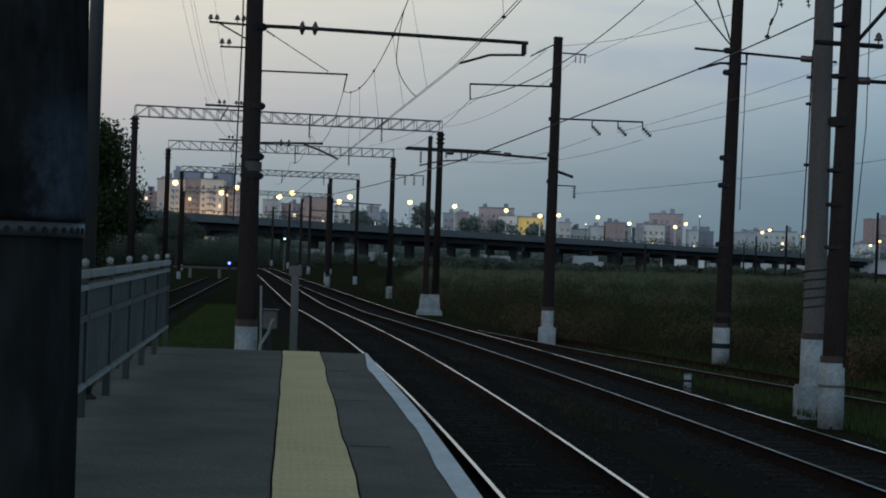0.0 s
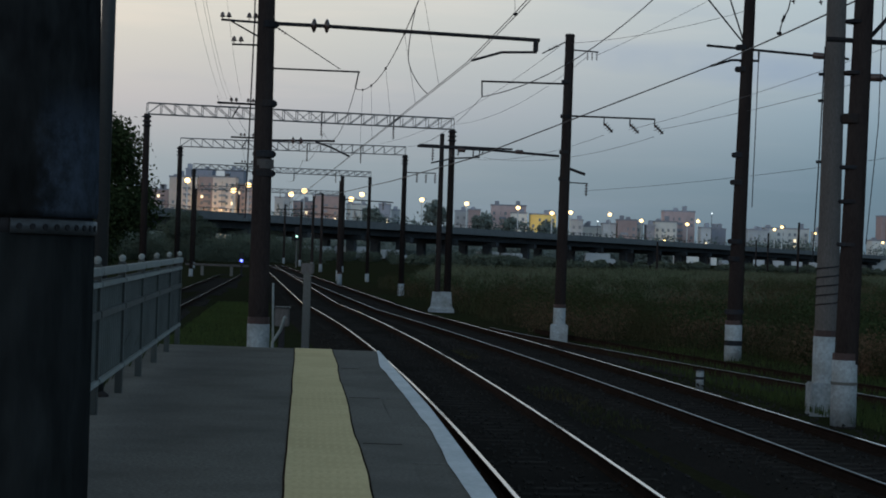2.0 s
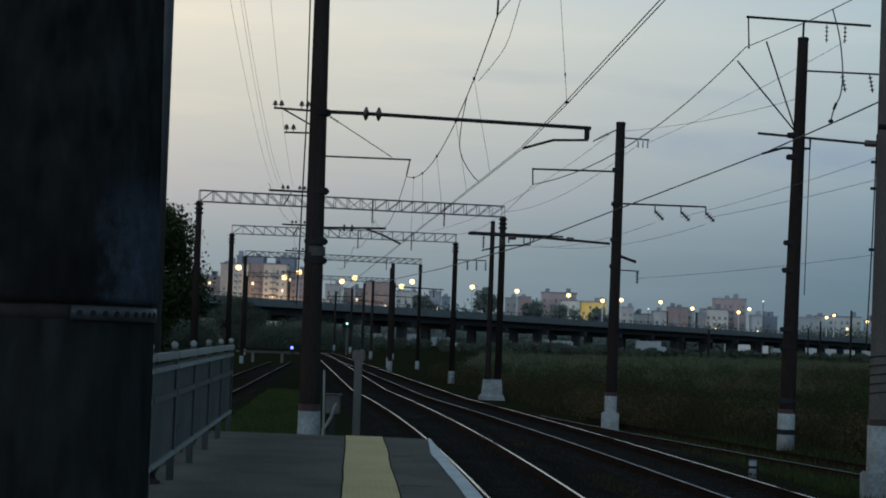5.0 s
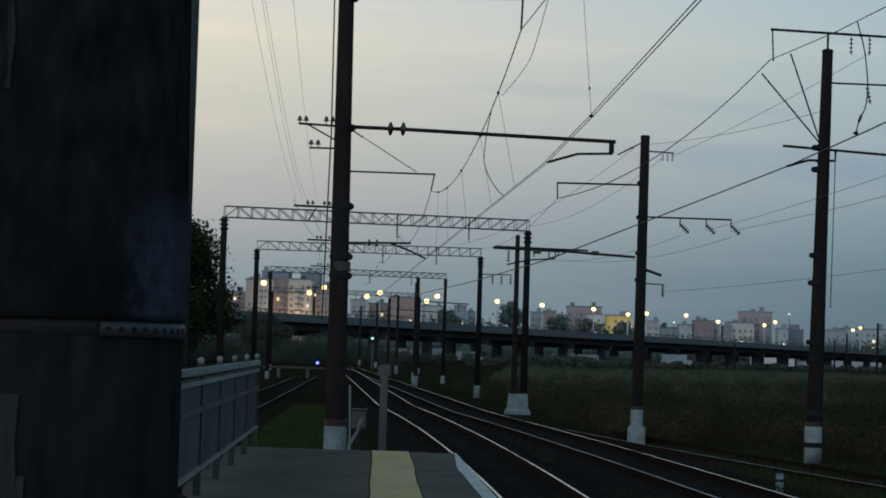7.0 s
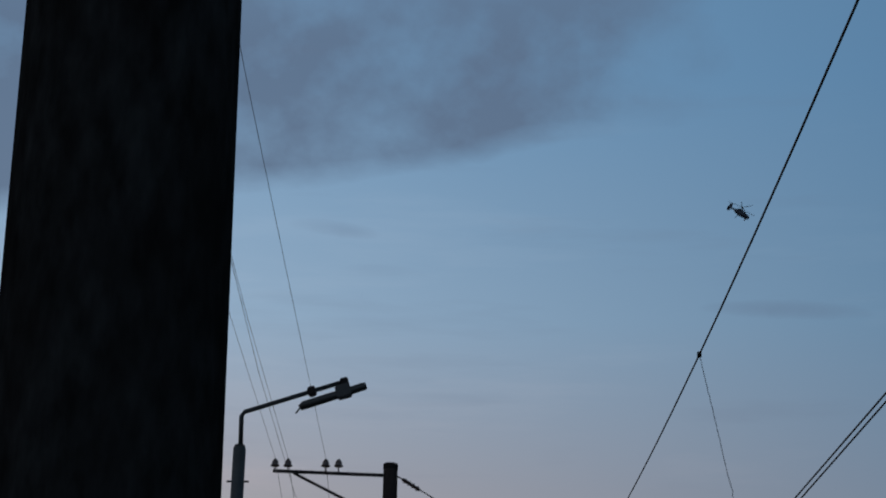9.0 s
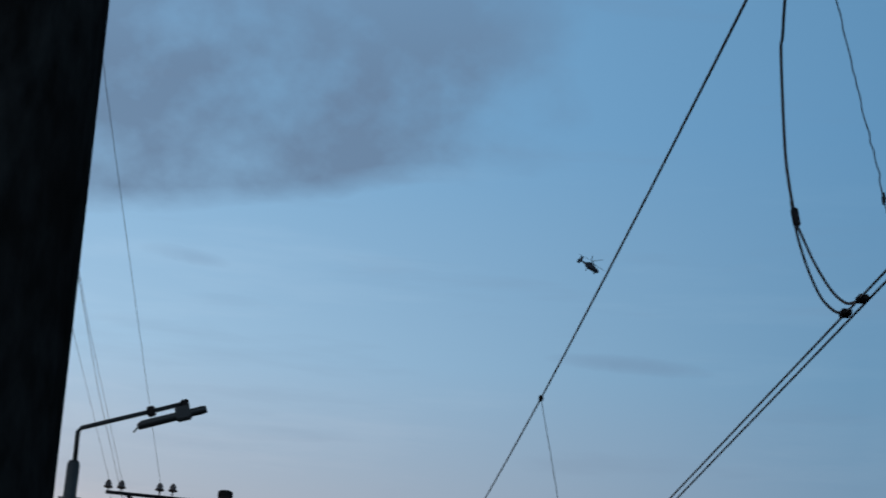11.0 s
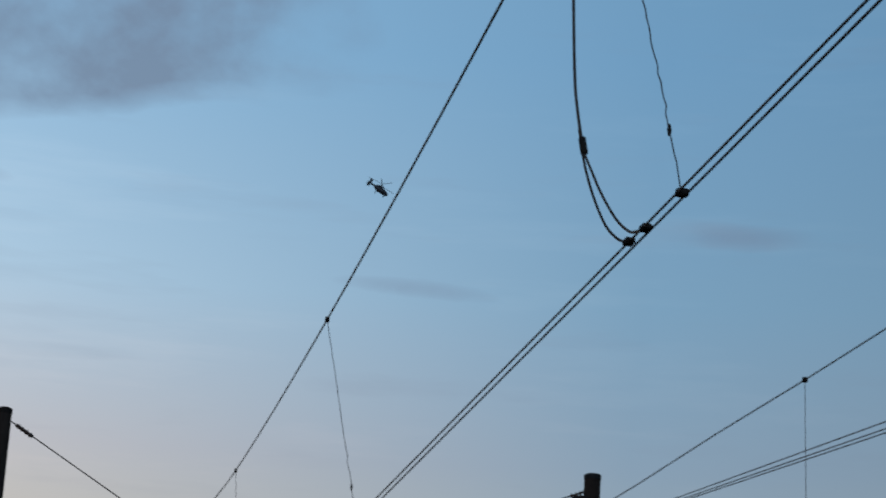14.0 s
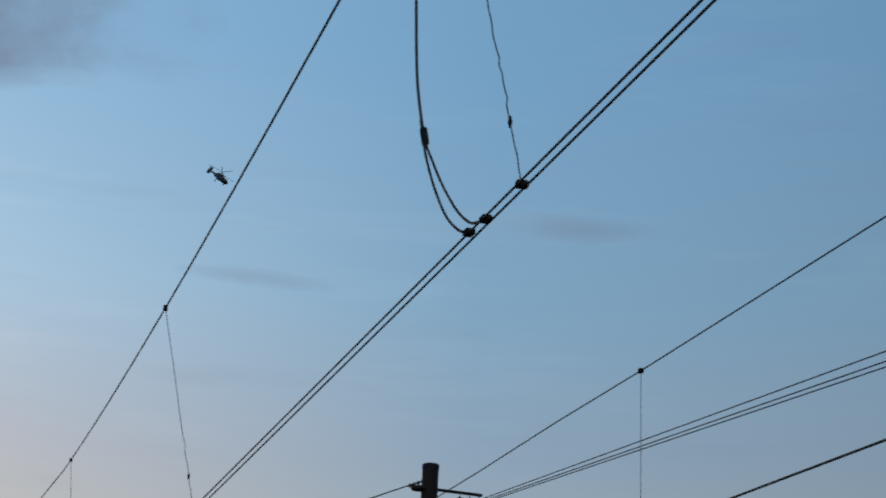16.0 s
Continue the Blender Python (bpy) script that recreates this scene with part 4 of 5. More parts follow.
def near_pillar():
    x, y = -.888, 3.6
    p = thing("platform_pillar", "black sooty round pillar with a metal sheet wrap", "pillar", pose(x, y, PLATFORM_Z))
    z = lambda h: h - PLATFORM_Z
    part("lower_shaft", revolve([(.226, -.02), (.2225, z(2.0)), (.2205, z(2.575))], 48), PILLAR_LOW, p, "dark wrap with pale vertical streaks", True)
    part("upper_shaft", revolve([(.2235, z(2.602)), (.2255, z(2.616)), (.2225, z(3.2)), (.2185, z(4.0)), (.205, z(6.6))], 48), PILLAR, p, "black flaking paint", True, Matrix.Translation((0, 0, z(2.61))) @ Matrix.Rotation(radians(-.8), 4, "Y") @ Matrix.Translation((0, 0, -z(2.61))))
    part("joint", revolve([(.2165, z(2.57)), (.2165, z(2.61))], 48), STEEL, p, "dark gap between the wraps", True)
    bm = bmesh.new()
    pr = None
    for k in range(19):
        a = radians(30 + 3.4 * k)
        cur = [bm.verts.new((r * math.sin(a), -r * math.cos(a), z(h))) for r, h in ((.2215, 2.574), (.2265, 2.575), (.2265, 2.599), (.2215, 2.600))]
        if pr:
            for i in range(4):
                bm.faces.new((pr[i], pr[(i + 1) % 4], cur[(i + 1) % 4], cur[i]))
        pr = cur
    strap = part("strap", bm, STRAP, p, "punched metal strap", True)
    hole = mesh_of(revolve([(.0055, -.002), (.0055, .002)], 8), "hole", STEEL)
    for k in range(9):
        a = radians(34 + 6.4 * k)
        part("hole", hole, None, strap, at=Matrix.Translation((.2265 * math.sin(a), -.2265 * math.cos(a), z(2.587))) @ Matrix.Rotation(a, 4, "Z") @ Matrix.Rotation(radians(90), 4, "X"))
    for a, h0, h1, w in ((-20, 1.9, 2.56, .016), (-9, 1.8, 2.47, .034), (-2, 1.7, 2.33, .012), (-15, 3.0, 3.16, .012)):
        a = radians(a)
        bm = bmesh.new()
        pr = None
        for i in range(9):
            h = h0 + (h1 - h0) * i / 8
            aa = a + .025 * noise.noise((h * 6, w * 90, 0))
            ww = w * (1 + .8 * noise.noise((h * 15, 3, w))) / .22
            r = .2255 if h < 2.58 else .2292
            cur = [bm.verts.new((r * math.sin(aa + s * ww / 2), -r * math.cos(aa + s * ww / 2), z(h))) for s in (-1, 1)]
            if pr:
                bm.faces.new((pr[0], pr[1], cur[1], cur[0]))
            pr = cur
        part("streak", bm, LIME_RUN, p, "pale run of lime")


def platform_lamp():
    y = 19.0
    sx = y / 17.5
    Z = lambda h: 2.57 + (h - 2.57) * sx - PLATFORM_Z
    X = lambda v: (v + 3.172) * sx
    p = thing("platform_lamp", "grey steel platform lamp with a slim fluorescent-style head", "street lamp", pose(-3.172 * sx, y, PLATFORM_Z))
    part("base_flange", revolve([(.12, 0), (.12, .02), (.075, .05)], 12), STEEL, p)
    part("pole", revolve([(.072, 0), (.068, Z(5.0)), (.064, Z(6.72)), (.05, Z(6.76))], 16), LAMP_GREY, p, smooth=True)
    part("arm", tube(bmesh.new(), [(.01, 0, Z(6.70)), (0, 0, Z(7.03)), (.03, 0, Z(7.07)), (X(-2.20), 0, Z(7.375))], .024, 10), LAMP_GREY, p, smooth=True)
    head = part("lamp_head", tube(bmesh.new(), [(X(-2.635), 0, Z(7.11)), (X(-2.60), 0, Z(7.135)), (X(-2.06), 0, Z(7.315)), (X(-2.03), 0, Z(7.325))], [.03, .045, .042, .036], 12), LAMP_GREY, p, "unlit slim lamp body", True)
    part("ballast_box", boxes(((-.075, -.055, -.075), (.075, .055, .06)), bevel=.012), LAMP_GREY, head, at=pose(X(-2.24), 0, Z(7.275), 0, -17, 0))
    for v, h in ((-2.23, 7.35), (-2.53, 7.265)):
        part("clamp", boxes(((-.04, -.04, -.045), (.04, .04, .05)), bevel=.01), STEEL, head, at=pose(X(v), 0, Z(h), 0, -17, 0))
    part("cable_tail", rod((X(-2.635), 0, Z(7.11)), (X(-2.67), 0, Z(7.06)), r=.010), FENCE_WHITE, head)
    for h in (6.42, 5.9):
        part("bolt", rod((-.11, 0, Z(h)), (.11, 0, Z(h)), r=.010), STEEL, p)


def platform_fence():
    f = thing("platform_fence", "grey sheet-panel fence with white double top rail", "fence")
    post_me = mesh_of(boxes(((-.035, -.035, -.02), (.035, .035, 1.30)), bevel=.008), "post", FENCE_POST)
    ball_me = mesh_of(revolve([(.02, 1.27), (.03, 1.29), (.02, 1.30), (.030, 1.312), (.037, 1.331), (.031, 1.35), (.016, 1.363), (.004, 1.367)], 12), "finial", FENCE_WHITE, True)
    ys = [9.5 + 2.5 * k for k in range(9)]
    for y in ys:
        ps = part("post", post_me, None, f, at=pose(fence_x(y), y, PLATFORM_Z))
        part("finial", ball_me, None, ps, "pale ball finial")
    ang = math.degrees(math.atan(.085))
    ln = 2.5 / math.cos(radians(ang))
    rail = mesh_of(boxes(((-.03, .04, -.035), (.03, ln - .04, .035)), bevel=.008), "rail", FENCE_WHITE)
    low = mesh_of(boxes(((-.022, .04, -.022), (.022, ln - .04, .022)), bevel=.006), "rail", FENCE_WHITE)
    mid = mesh_of(boxes(((-.02, .04, -.03), (.02, ln - .04, .03)), bevel=.006), "rail", FENCE_POST)
    # ribbed sheet
    bm = bmesh.new()
    prev = None
    n = 50
    for k in range(n + 1):
        yy = .045 + (ln - .09) * k / n
        xx = .012 if (k // 2) % 2 else -.006
        cur = [bm.verts.new((xx, yy, z)) for z in (.30, 1.16)] + [bm.verts.new((xx - .006, yy, z)) for z in (.30, 1.16)]
        if prev:
            bm.faces.new((prev[0], cur[0], cur[1], prev[1]))
            bm.faces.new((prev[2], prev[3], cur[3], cur[2]))
            bm.faces.new((prev[1], cur[1], cur[3], prev[3]))
        prev = cur
    sheet = mesh_of(bm, "panel", FENCE_PANEL)
    for y in ys[:-1]:
        at = pose(fence_x(y), y, PLATFORM_Z, 0, 0, ang)
        for me, z in ((rail, 1.235), (low, 1.12), (mid, .86), (low, .28)):
            part("rail", me, None, f, at=at @ pose(.03, 0, z))
        part("panel", sheet, None, f, at=at)


def platform_end_things():
    p = thing("marker_post", "grey concrete marker post with a small head box", "post", pose(-2.335, 30.6, GROUND_Z))
    part("shaft", boxes(((-.058, -.058, -.2), (.058, .058, 2.40)), bevel=.012), CONCRETE, p)
    part("head_box", boxes(((-.10, -.06, 2.30), (.10, .06, 2.47)), bevel=.015), MAST_GREY, p)
    c = thing("cable_box", "small grey trackside cable box on a short leg", "cable box", pose(-3.2, 36.2, GROUND_Z))
    part("leg", boxes(((-.05, -.05, -.1), (.05, .05, 1.25))), STEEL, c)
    part("body", boxes(((-.13, -.11, 1.25), (.13, .11, 1.58)), bevel=.015), MAST_GREY, c)
    part("lid", boxes(((-.15, -.13, 1.58), (.15, .13, 1.61)), bevel=.008), FENCE_POST, c)
    solid("drain_pipe", rod((-3.14, 33.6, -.2), (-3.12, 33.6, .9), (-2.99, 33.6, 1.12), (-2.93, 33.6, 1.32), (-2.90, 33.6, 1.34), r=.028), FENCE_WHITE, "bent pale pipe leaning beside the mast", "pipe", smooth=True)
    s = thing("track_marker", "stubby white and black marker peg between tracks", "marker", pose(5.30, 42.9, GROUND_Z - .02))
    part("peg", revolve([(.085, -.1), (.085, .32), (.06, .35)], 12), LIME, s, smooth=True)
    part("band", revolve([(.087, .14), (.087, .20)], 12), STEEL, s)
    part("cap", revolve([(.088, .30), (.07, .36)], 12), STEEL, s)
    # signals far along the line
    b = thing("buffer_stop", "pale buffer stop at the end of the siding", "buffer stop", pose(-19.8, 162, GROUND_Z))
    part("beam", boxes(((-2.6, -.15, .78), (2.6, .15, .96)), bevel=.03), MAST_GREY, b)
    for x in (-1.2, 1.2):
        part("leg", boxes(((x - .12, -.12, -.1), (x + .12, .12, .78)), bevel=.02), CONCRETE, b)
    g = thing("shunting_signal", "dwarf signal showing a blue light", "signal", pose(-17.35, 158, GROUND_Z))
    part("mast", revolve([(.07, -.1), (.06, 1.9)], 8), STEEL, g)
    part("head", boxes(((-.16, -.12, .95), (.16, .12, 1.95)), bevel=.03), STEEL, g)
    part("blue_lens", revolve([(.10, 0), (.115, .05), (.06, .09)], 12), BLUE_LED, g, at=pose(0, -.12, 1.33, 90, 0, 0))
    g = thing("line_signal", "signal mast with a pale green light", "signal", pose(-19.75, 240, GROUND_Z))
    part("mast", revolve([(.09, -.1), (.08, 4.6)], 8), CONCRETE, g)
    part("head", boxes(((-.25, -.14, 3.3), (.25, .14, 4.9)), bevel=.05), STEEL, g)
    part("green_lens", revolve([(.12, 0), (.13, .05), (.06, .09)], 12), GREEN_LED, g, at=pose(0, -.14, 3.75, 90, 0, 0))


near_pillar()
platform_lamp()
platform_fence()
platform_end_things()

# ---------------------------------------------------------------- viaduct with its lamps
VDIR = Vector((.4472, .8944, 0))
VNRM = Vector((.8944, -.4472, 0))


def deck_z(s):
    return 8.3 - .0048 * s


def on_deck(s, off=0.0, z=0.0):
    return Vector((-57, 357, 0)) + VDIR * s + VNRM * off + Vector((0, 0, z))


def viaduct():
    v = thing("viaduct", "long grey concrete road viaduct on shade-coloured piers", "viaduct", kind="structure")

    def sweep(name, profile, mat, label, s0=-150, s1=720, step=29):
        bm = bmesh.new()
        rows = []
        for k in range(int((s1 - s0) / step) + 1):
            s = s0 + step * k
            rows.append([bm.verts.new(on_deck(s, o, deck_z(s) + z)) for o, z in profile])
        n = len(profile)
        for a, b in zip(rows, rows[1:]):
            for k in range(n):
                bm.faces.new((a[k], a[(k + 1) % n], b[(k + 1) % n], b[k]))
        return part(name, bm, mat, v, label)
    sweep("parapet", [(6.9, -1.0), (6.9, 0), (6.65, 0), (6.65, -1.0)], VIADUCT, "grey concrete parapet")
    sweep("parapet", [(-6.65, -1.0), (-6.65, 0), (-6.9, 0), (-6.9, -1.0)], VIADUCT, "grey concrete parapet")
    sweep("deck", [(7.1, -1.5), (7.1, -1.0), (-7.1, -1.0), (-7.1, -1.5)], VIADUCT, "")
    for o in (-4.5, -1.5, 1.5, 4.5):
        sweep("girder", [(o + .35, -2.9), (o + .5, -1.5), (o - .5, -1.5), (o - .35, -2.9)], VIADUCT_SHADE, "")
    cap = mesh_of(boxes(((-6.0, -.7, -1.1), (6.0, .7, 0)), bevel=.1), "pier_cap", VIADUCT_SHADE)
    col = mesh_of(boxes(((-1.0, -.65, -9), (1.0, .65, -1.05)), bevel=.1), "column", VIADUCT_SHADE)
    post = mesh_of(boxes(((-.06, -.06, 0), (.06, .06, .62))), "rail_post", STEEL)
    turn = Matrix.Rotation(math.atan2(VNRM.y, VNRM.x), 4, "Z")
    for k in range(-6, 32):
        s = 22 * k + 4
        pr = part("pier_cap", cap, None, v, at=Matrix.Translation(on_deck(s, 0, deck_z(s) - 2.9)) @ turn)
        for o in (-3.2, 3.2):
            part("column", col, None, pr, at=pose(o, 0, 0))
    sweep("hand_rail", [(6.8, .58), (6.8, .66), (6.72, .66), (6.72, .58)], STEEL, "")
    for k in range(-30, 160):
        s = 4.4 * k
        part("rail_post", post, None, v, at=Matrix.Translation(on_deck(s, 6.76, deck_z(s))) @ turn)


LAMP_S = (13.2, 28.9, 34.2, 50.3, 55.4, 74.9, 79.5, 107.5, 130.6, 159.9, 181.1, 193.4, 221.0, 245.3, 284.1, 293.7, 372.3, 380.8, 421.2, 519.7, 535.3)
LAMP_Z = (13.8, 12.6, 13.8, 12.7, 13.6, 12.6, 13.8, 13.7, 13.6, 13.6, 12.9, 13.5, 13.8, 12.7, 12.7, 13.9, 13.2, 14.2, 12.9, 11.3, 13.3)


def viaduct_lamps():
    for s, z in zip(LAMP_S, LAMP_Z):
        base = on_deck(s, 0, deck_z(s) - 1.0)
        h = z - base.z
        at = Matrix.Translation(base)
        m = thing("street_lamp", "lit sodium street lamp on the viaduct", "street lamp", at, group="viaduct street lamps")
        part("pole", revolve([(.17, 0), (.09, h + .1)], 8), POLE_LAMPLIT, m, "galvanised pole paled as if lit by its lamp")
        part("arm", rod((0, 0, h + .1), (.5, -.3, h + .25), (1.2, -.6, h + .3), r=.05), TRUSS, m)
        hd = part("head", boxes(((-.35, -.2, -.02), (.35, .2, .12)), bevel=.04), TRUSS, m, at=pose(0, -.1, h + .22))
        # lantern globe built oversized, its glowing shape takes in the lamp's bloom
        part("lantern", revolve([(.12, -.60), (.36, -.50), (.52, -.28), (.56, -.02), (.44, .22), (.2, .34)], 14), SODIUM, hd, "glowing warm lantern", True)
    for x, y, z in ((55.9, 805, 16.2), (101.5, 800, 20.8)):
        m = thing("mast_light", "tall slim pole with a cold white light", "street lamp", pose(x, y, GROUND_Z))
        part("pole", revolve([(.2, -.2), (.12, z)], 8), TRUSS, m)
        part("lantern", revolve([(.1, -.2), (.42, 0), (.1, .35)], 10), WHITE_LED, m, at=pose(0, 0, z))


viaduct()
viaduct_lamps()

# bare posts standing right of the line, far off
for x, y, top in ((62.3, 400, 8.2), (51.3, 300, 8.6), (67.4, 450, 7.3), (54.2, 250, 9.6), (33, 330, 5.2), (80, 420, 6)):
    solid("line_post", revolve([(.2, -.3), (.15, top)], 8), MAST_BROWN, "distant bare dark line post", "post", pose(x, y, GROUND_Z), group="distant line posts")


def vehicle(x, y, turn, length, height, label):
    v = thing("van", label, "vehicle", pose(x, y, GROUND_Z, 0, 0, turn))
    bm = boxes(((-length / 2, -.95, .4), (length * .32, .95, height)), ((length * .28, -.92, .4), (length / 2, .92, height * .55)), bevel=.12)
    part("body", bm, CAR_PAINT, v)
    part("window", boxes(((length * .325, -.8, height * .58), (length * .335, .8, height * .9))), PANE, v)
    wheel = mesh_of(revolve([(.2, -.12), (.36, -.1), (.36, .1), (.2, .12)], 12), "wheel", STEEL)
    for sx in (-.3, .33):
        for sy in (-.9, .9):
            part("wheel", wheel, None, v, at=pose(length * sx, sy, .36, 90, 0, 0))


for x, y, w, l, h in ((7.5, 480, 5, 6.5, 2.6), (13, 470, 4, 6.0, 2.4), (-29, 410, 8, 7.5, 2.6), (-22, 420, 3, 9, 2.8), (-14, 430, 6, 6, 2.3), (37, 520, 2, 8, 3.1), (-36, 400, 4, 6, 2.3)):
    vehicle(x, y, w, l, h, "pale van standing below the viaduct")

lit = thing("van", "pale van with its headlamp on below the viaduct", "vehicle", pose(75.5, 565, GROUND_Z, 0, 0, -85))
part("body", boxes(((-2.4, -.95, .4), (1.9, .95, 2.3)), ((1.7, -.92, .4), (2.5, .92, 1.35)), bevel=.12), CAR_PAINT, lit)
part("windscreen", boxes(((1.9, -.8, 1.4), (1.92, .8, 2.1))), PANE, lit)
for sy in (-.65, .65):
    part("headlamp", revolve([(.24, 0), (.3, .06), (.2, .14)], 12), WHITE_LED, lit, at=pose(2.5, sy, 1.0, 0, 90, 0))
for sx in (-1.5, 1.6):
    for sy in (-.9, .9):
        part("wheel", revolve([(.2, -.12), (.36, -.1), (.36, .1), (.2, .12)], 12), STEEL, lit, at=pose(sx, sy, .36, 90, 0, 0))

# ---------------------------------------------------------------- town beyond
# each row: its two ends, height, wall finish, how far back it stands
TOWN_LEFT = [(-166, -146.6, 28.3, 2, 18), (-146.4, -142.2, 34.7, 0, 6), (-142.1, -131.6, 34.7, 0, 0), (-131.5, -123.9, 35.2, 2, 4), (-140.9, -138, 39.4, 5, 24), (-135.8, -127.1, 39.4, 5, 24),
             (-123.8, -112.5, 35.1, 0, 0), (-121, -111.3, 39.4, 5, 24), (-111, -101.8, 32.1, 2, 8), (-92.7, -85.2, 25.8, 1, 0), (-85, -74, 24.5, 2, 18), (-73.9, -61, 27.5, 2, 4),
             (-58, -48, 24, 3, 18), (-40.8, -35.2, 24, 5, 0), (-35, -31, 21.7, 1, 18)]
TOWN_RIGHT = [(-2.9, 3.7, 22.4, 1, 18), (3.9, 10, 22.9, 2, 0), (15.6, 33.3, 26, 2, 22), (25.3, 33.2, 21.9, 3, 0), (34.9, 47.8, 21.7, 4, 4), (55.1, 61.1, 19.4, 1, 0), (61.2, 71.2, 16.6, 3, 18),
              (71.3, 77.9, 18.1, 1, 4), (78.5, 88, 20.2, 2, 0), (88.1, 92.6, 18.6, 3, 18), (92.9, 97, 17.9, 5, 0), (97.1, 108.3, 20, 3, 4), (103.7, 119.5, 25.9, 2, 24), (119.8, 125, 17.6, 1, 0),
              (125.1, 134.6, 17.4, 5, 18), (143, 153.5, 17.4, 1, 0), (154.5, 176.5, 18.7, 3, 18), (177, 187, 17.1, 1, 0), (205, 213, 14, 3, 0), (213.2, 233, 26.6, 2, 18)]
PALE_SHEDS = [(88, 104, 5.5, 3), (108, 150, 5.0, 1), (160, 185, 5.0, 1)]
WINDOW = mesh_of(boxes(((-.6, -.12, -.75), (.6, .05, .75))), "window", PANE)
LIT = mesh_of(boxes(((-.6, -.12, -.75), (.6, .05, .75))), "window", LIT_PANE)
rng = random.Random(5)


def block(x0, x1, h, k, y, lit=.06, shed=False):
    w = x1 - x0
    names = ("rose", "grey", "dark brick", "pale", "yellow", "slate grey")
    b = thing("shed" if shed else "apartment_building", ("long low %s shed beyond the viaduct" if shed else "distant %s apartment building with a flat roof") % names[k], "building", pose((x0 + x1) / 2, y, GROUND_Z), group="town buildings")
    bm = boxes(((-w / 2, 0, -.5), (w / 2, 14, h)))
    if not shed:
        for i in range(int(w / 7)):
            bx = -w / 2 + 3.5 + 7 * i
            if rng.random() < .6:
                box(bm, (bx - 1.2, -.9, 2), (bx + 1.2, .01, h - 1.5))
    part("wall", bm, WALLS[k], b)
    roof = boxes(((-w / 2 - .3, -.3, h), (w / 2 + .3, 14.3, h + .7)))
    if not shed:
        for i in range(1 + int(w / 9)):
            bx = rng.uniform(-w / 2 + 1.5, w / 2 - 1.5)
            box(roof, (bx - 1.1, 4, h + .7), (bx + 1.1, 7, h + rng.uniform(1.6, 3.2)))
    part("roof", roof, ROOF, b)
    if shed:
        return
    if w > 6.5 and k in (0, 2):
        bx = rng.uniform(-w / 4, w / 4)
        for j in range(int((h - 12) / 3.1)):
            part("balcony", boxes(((bx - 1.7, -1.3, 10 + 3.1 * j), (bx + 1.7, .0, 11.1 + 3.1 * j))), ROOF, b, "dark balcony front")
    nx, nz = max(1, int(w / 2.7)), max(1, int((h - 9) / 3.1))
    for i in range(nx):
        for j in range(nz):
            if rng.random() < .2:
                continue
            me = LIT if rng.random() < lit else WINDOW
            part("window", me, None, b, at=pose(-w / 2 + (i + .5) * w / nx, -.05, 9 + 3.1 * j + .8))


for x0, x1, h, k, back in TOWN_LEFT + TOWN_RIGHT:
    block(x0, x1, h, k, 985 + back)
for k, row in enumerate(PALE_SHEDS):
    block(*row, 800, shed=True)



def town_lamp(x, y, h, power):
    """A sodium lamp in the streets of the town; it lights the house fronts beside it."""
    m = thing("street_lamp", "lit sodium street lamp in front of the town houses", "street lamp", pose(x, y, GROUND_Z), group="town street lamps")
    part("pole", revolve([(.18, -.2), (.1, h)], 8), POLE_LAMPLIT, m)
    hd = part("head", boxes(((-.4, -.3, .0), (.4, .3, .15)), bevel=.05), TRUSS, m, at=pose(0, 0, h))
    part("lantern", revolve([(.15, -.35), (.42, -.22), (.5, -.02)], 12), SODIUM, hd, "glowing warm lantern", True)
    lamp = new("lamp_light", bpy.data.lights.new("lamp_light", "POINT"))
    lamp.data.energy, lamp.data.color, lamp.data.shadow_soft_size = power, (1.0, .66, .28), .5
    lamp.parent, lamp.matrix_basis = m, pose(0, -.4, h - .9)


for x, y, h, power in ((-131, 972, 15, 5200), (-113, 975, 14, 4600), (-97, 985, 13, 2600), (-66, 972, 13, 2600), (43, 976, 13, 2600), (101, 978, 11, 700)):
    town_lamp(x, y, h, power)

# ---------------------------------------------------------------- plants


def leaf_cloud(name, blobs, size, count, mat, label, category, seed, kind="", parent=None, squash=.75, slim=.45):
    """Many small leaf cards in overlapping clumps, thinner at their rims."""
    r = np.random.default_rng(seed)
    wts = np.array([b[3] ** 2 for b in blobs], float)
    pick = r.choice(len(blobs), count, p=wts / wts.sum())
    c = np.array([b[:3] for b in blobs], float)[pick]
    rad = np.array([b[3] for b in blobs], float)[pick]
    d = r.normal(size=(count, 3))
    d /= np.linalg.norm(d, axis=1)[:, None]
    pos = c + d * (rad * r.uniform(.25, 1, count) ** .5 * (1 + .18 * r.normal(size=count)))[:, None] * np.array([1, 1, squash])
    u = r.normal(size=(count, 3))
    u /= np.linalg.norm(u, axis=1)[:, None]
    w = np.cross(u, r.normal(size=(count, 3)))
    w /= np.linalg.norm(w, axis=1)[:, None]
    s = size * r.uniform(.6, 1.3, count)[:, None]
    v = np.stack([pos - u * s, pos + w * s * slim, pos + u * s, pos - w * s * slim], 1).reshape(-1, 3)
    v[:, 2] = np.maximum(v[:, 2], GROUND_Z - .3) if parent is None else v[:, 2]
    f = np.arange(count * 4).reshape(-1, 4)
    me = bpy.data.meshes.new(name)
    me.from_pydata(v.tolist(), [], f.tolist())
    me.materials.append(mat)
    ob = new(name, me)
    if parent is not None:
        ob.parent = parent
        return ob
    return tagged(ob, label, category, kind=kind)


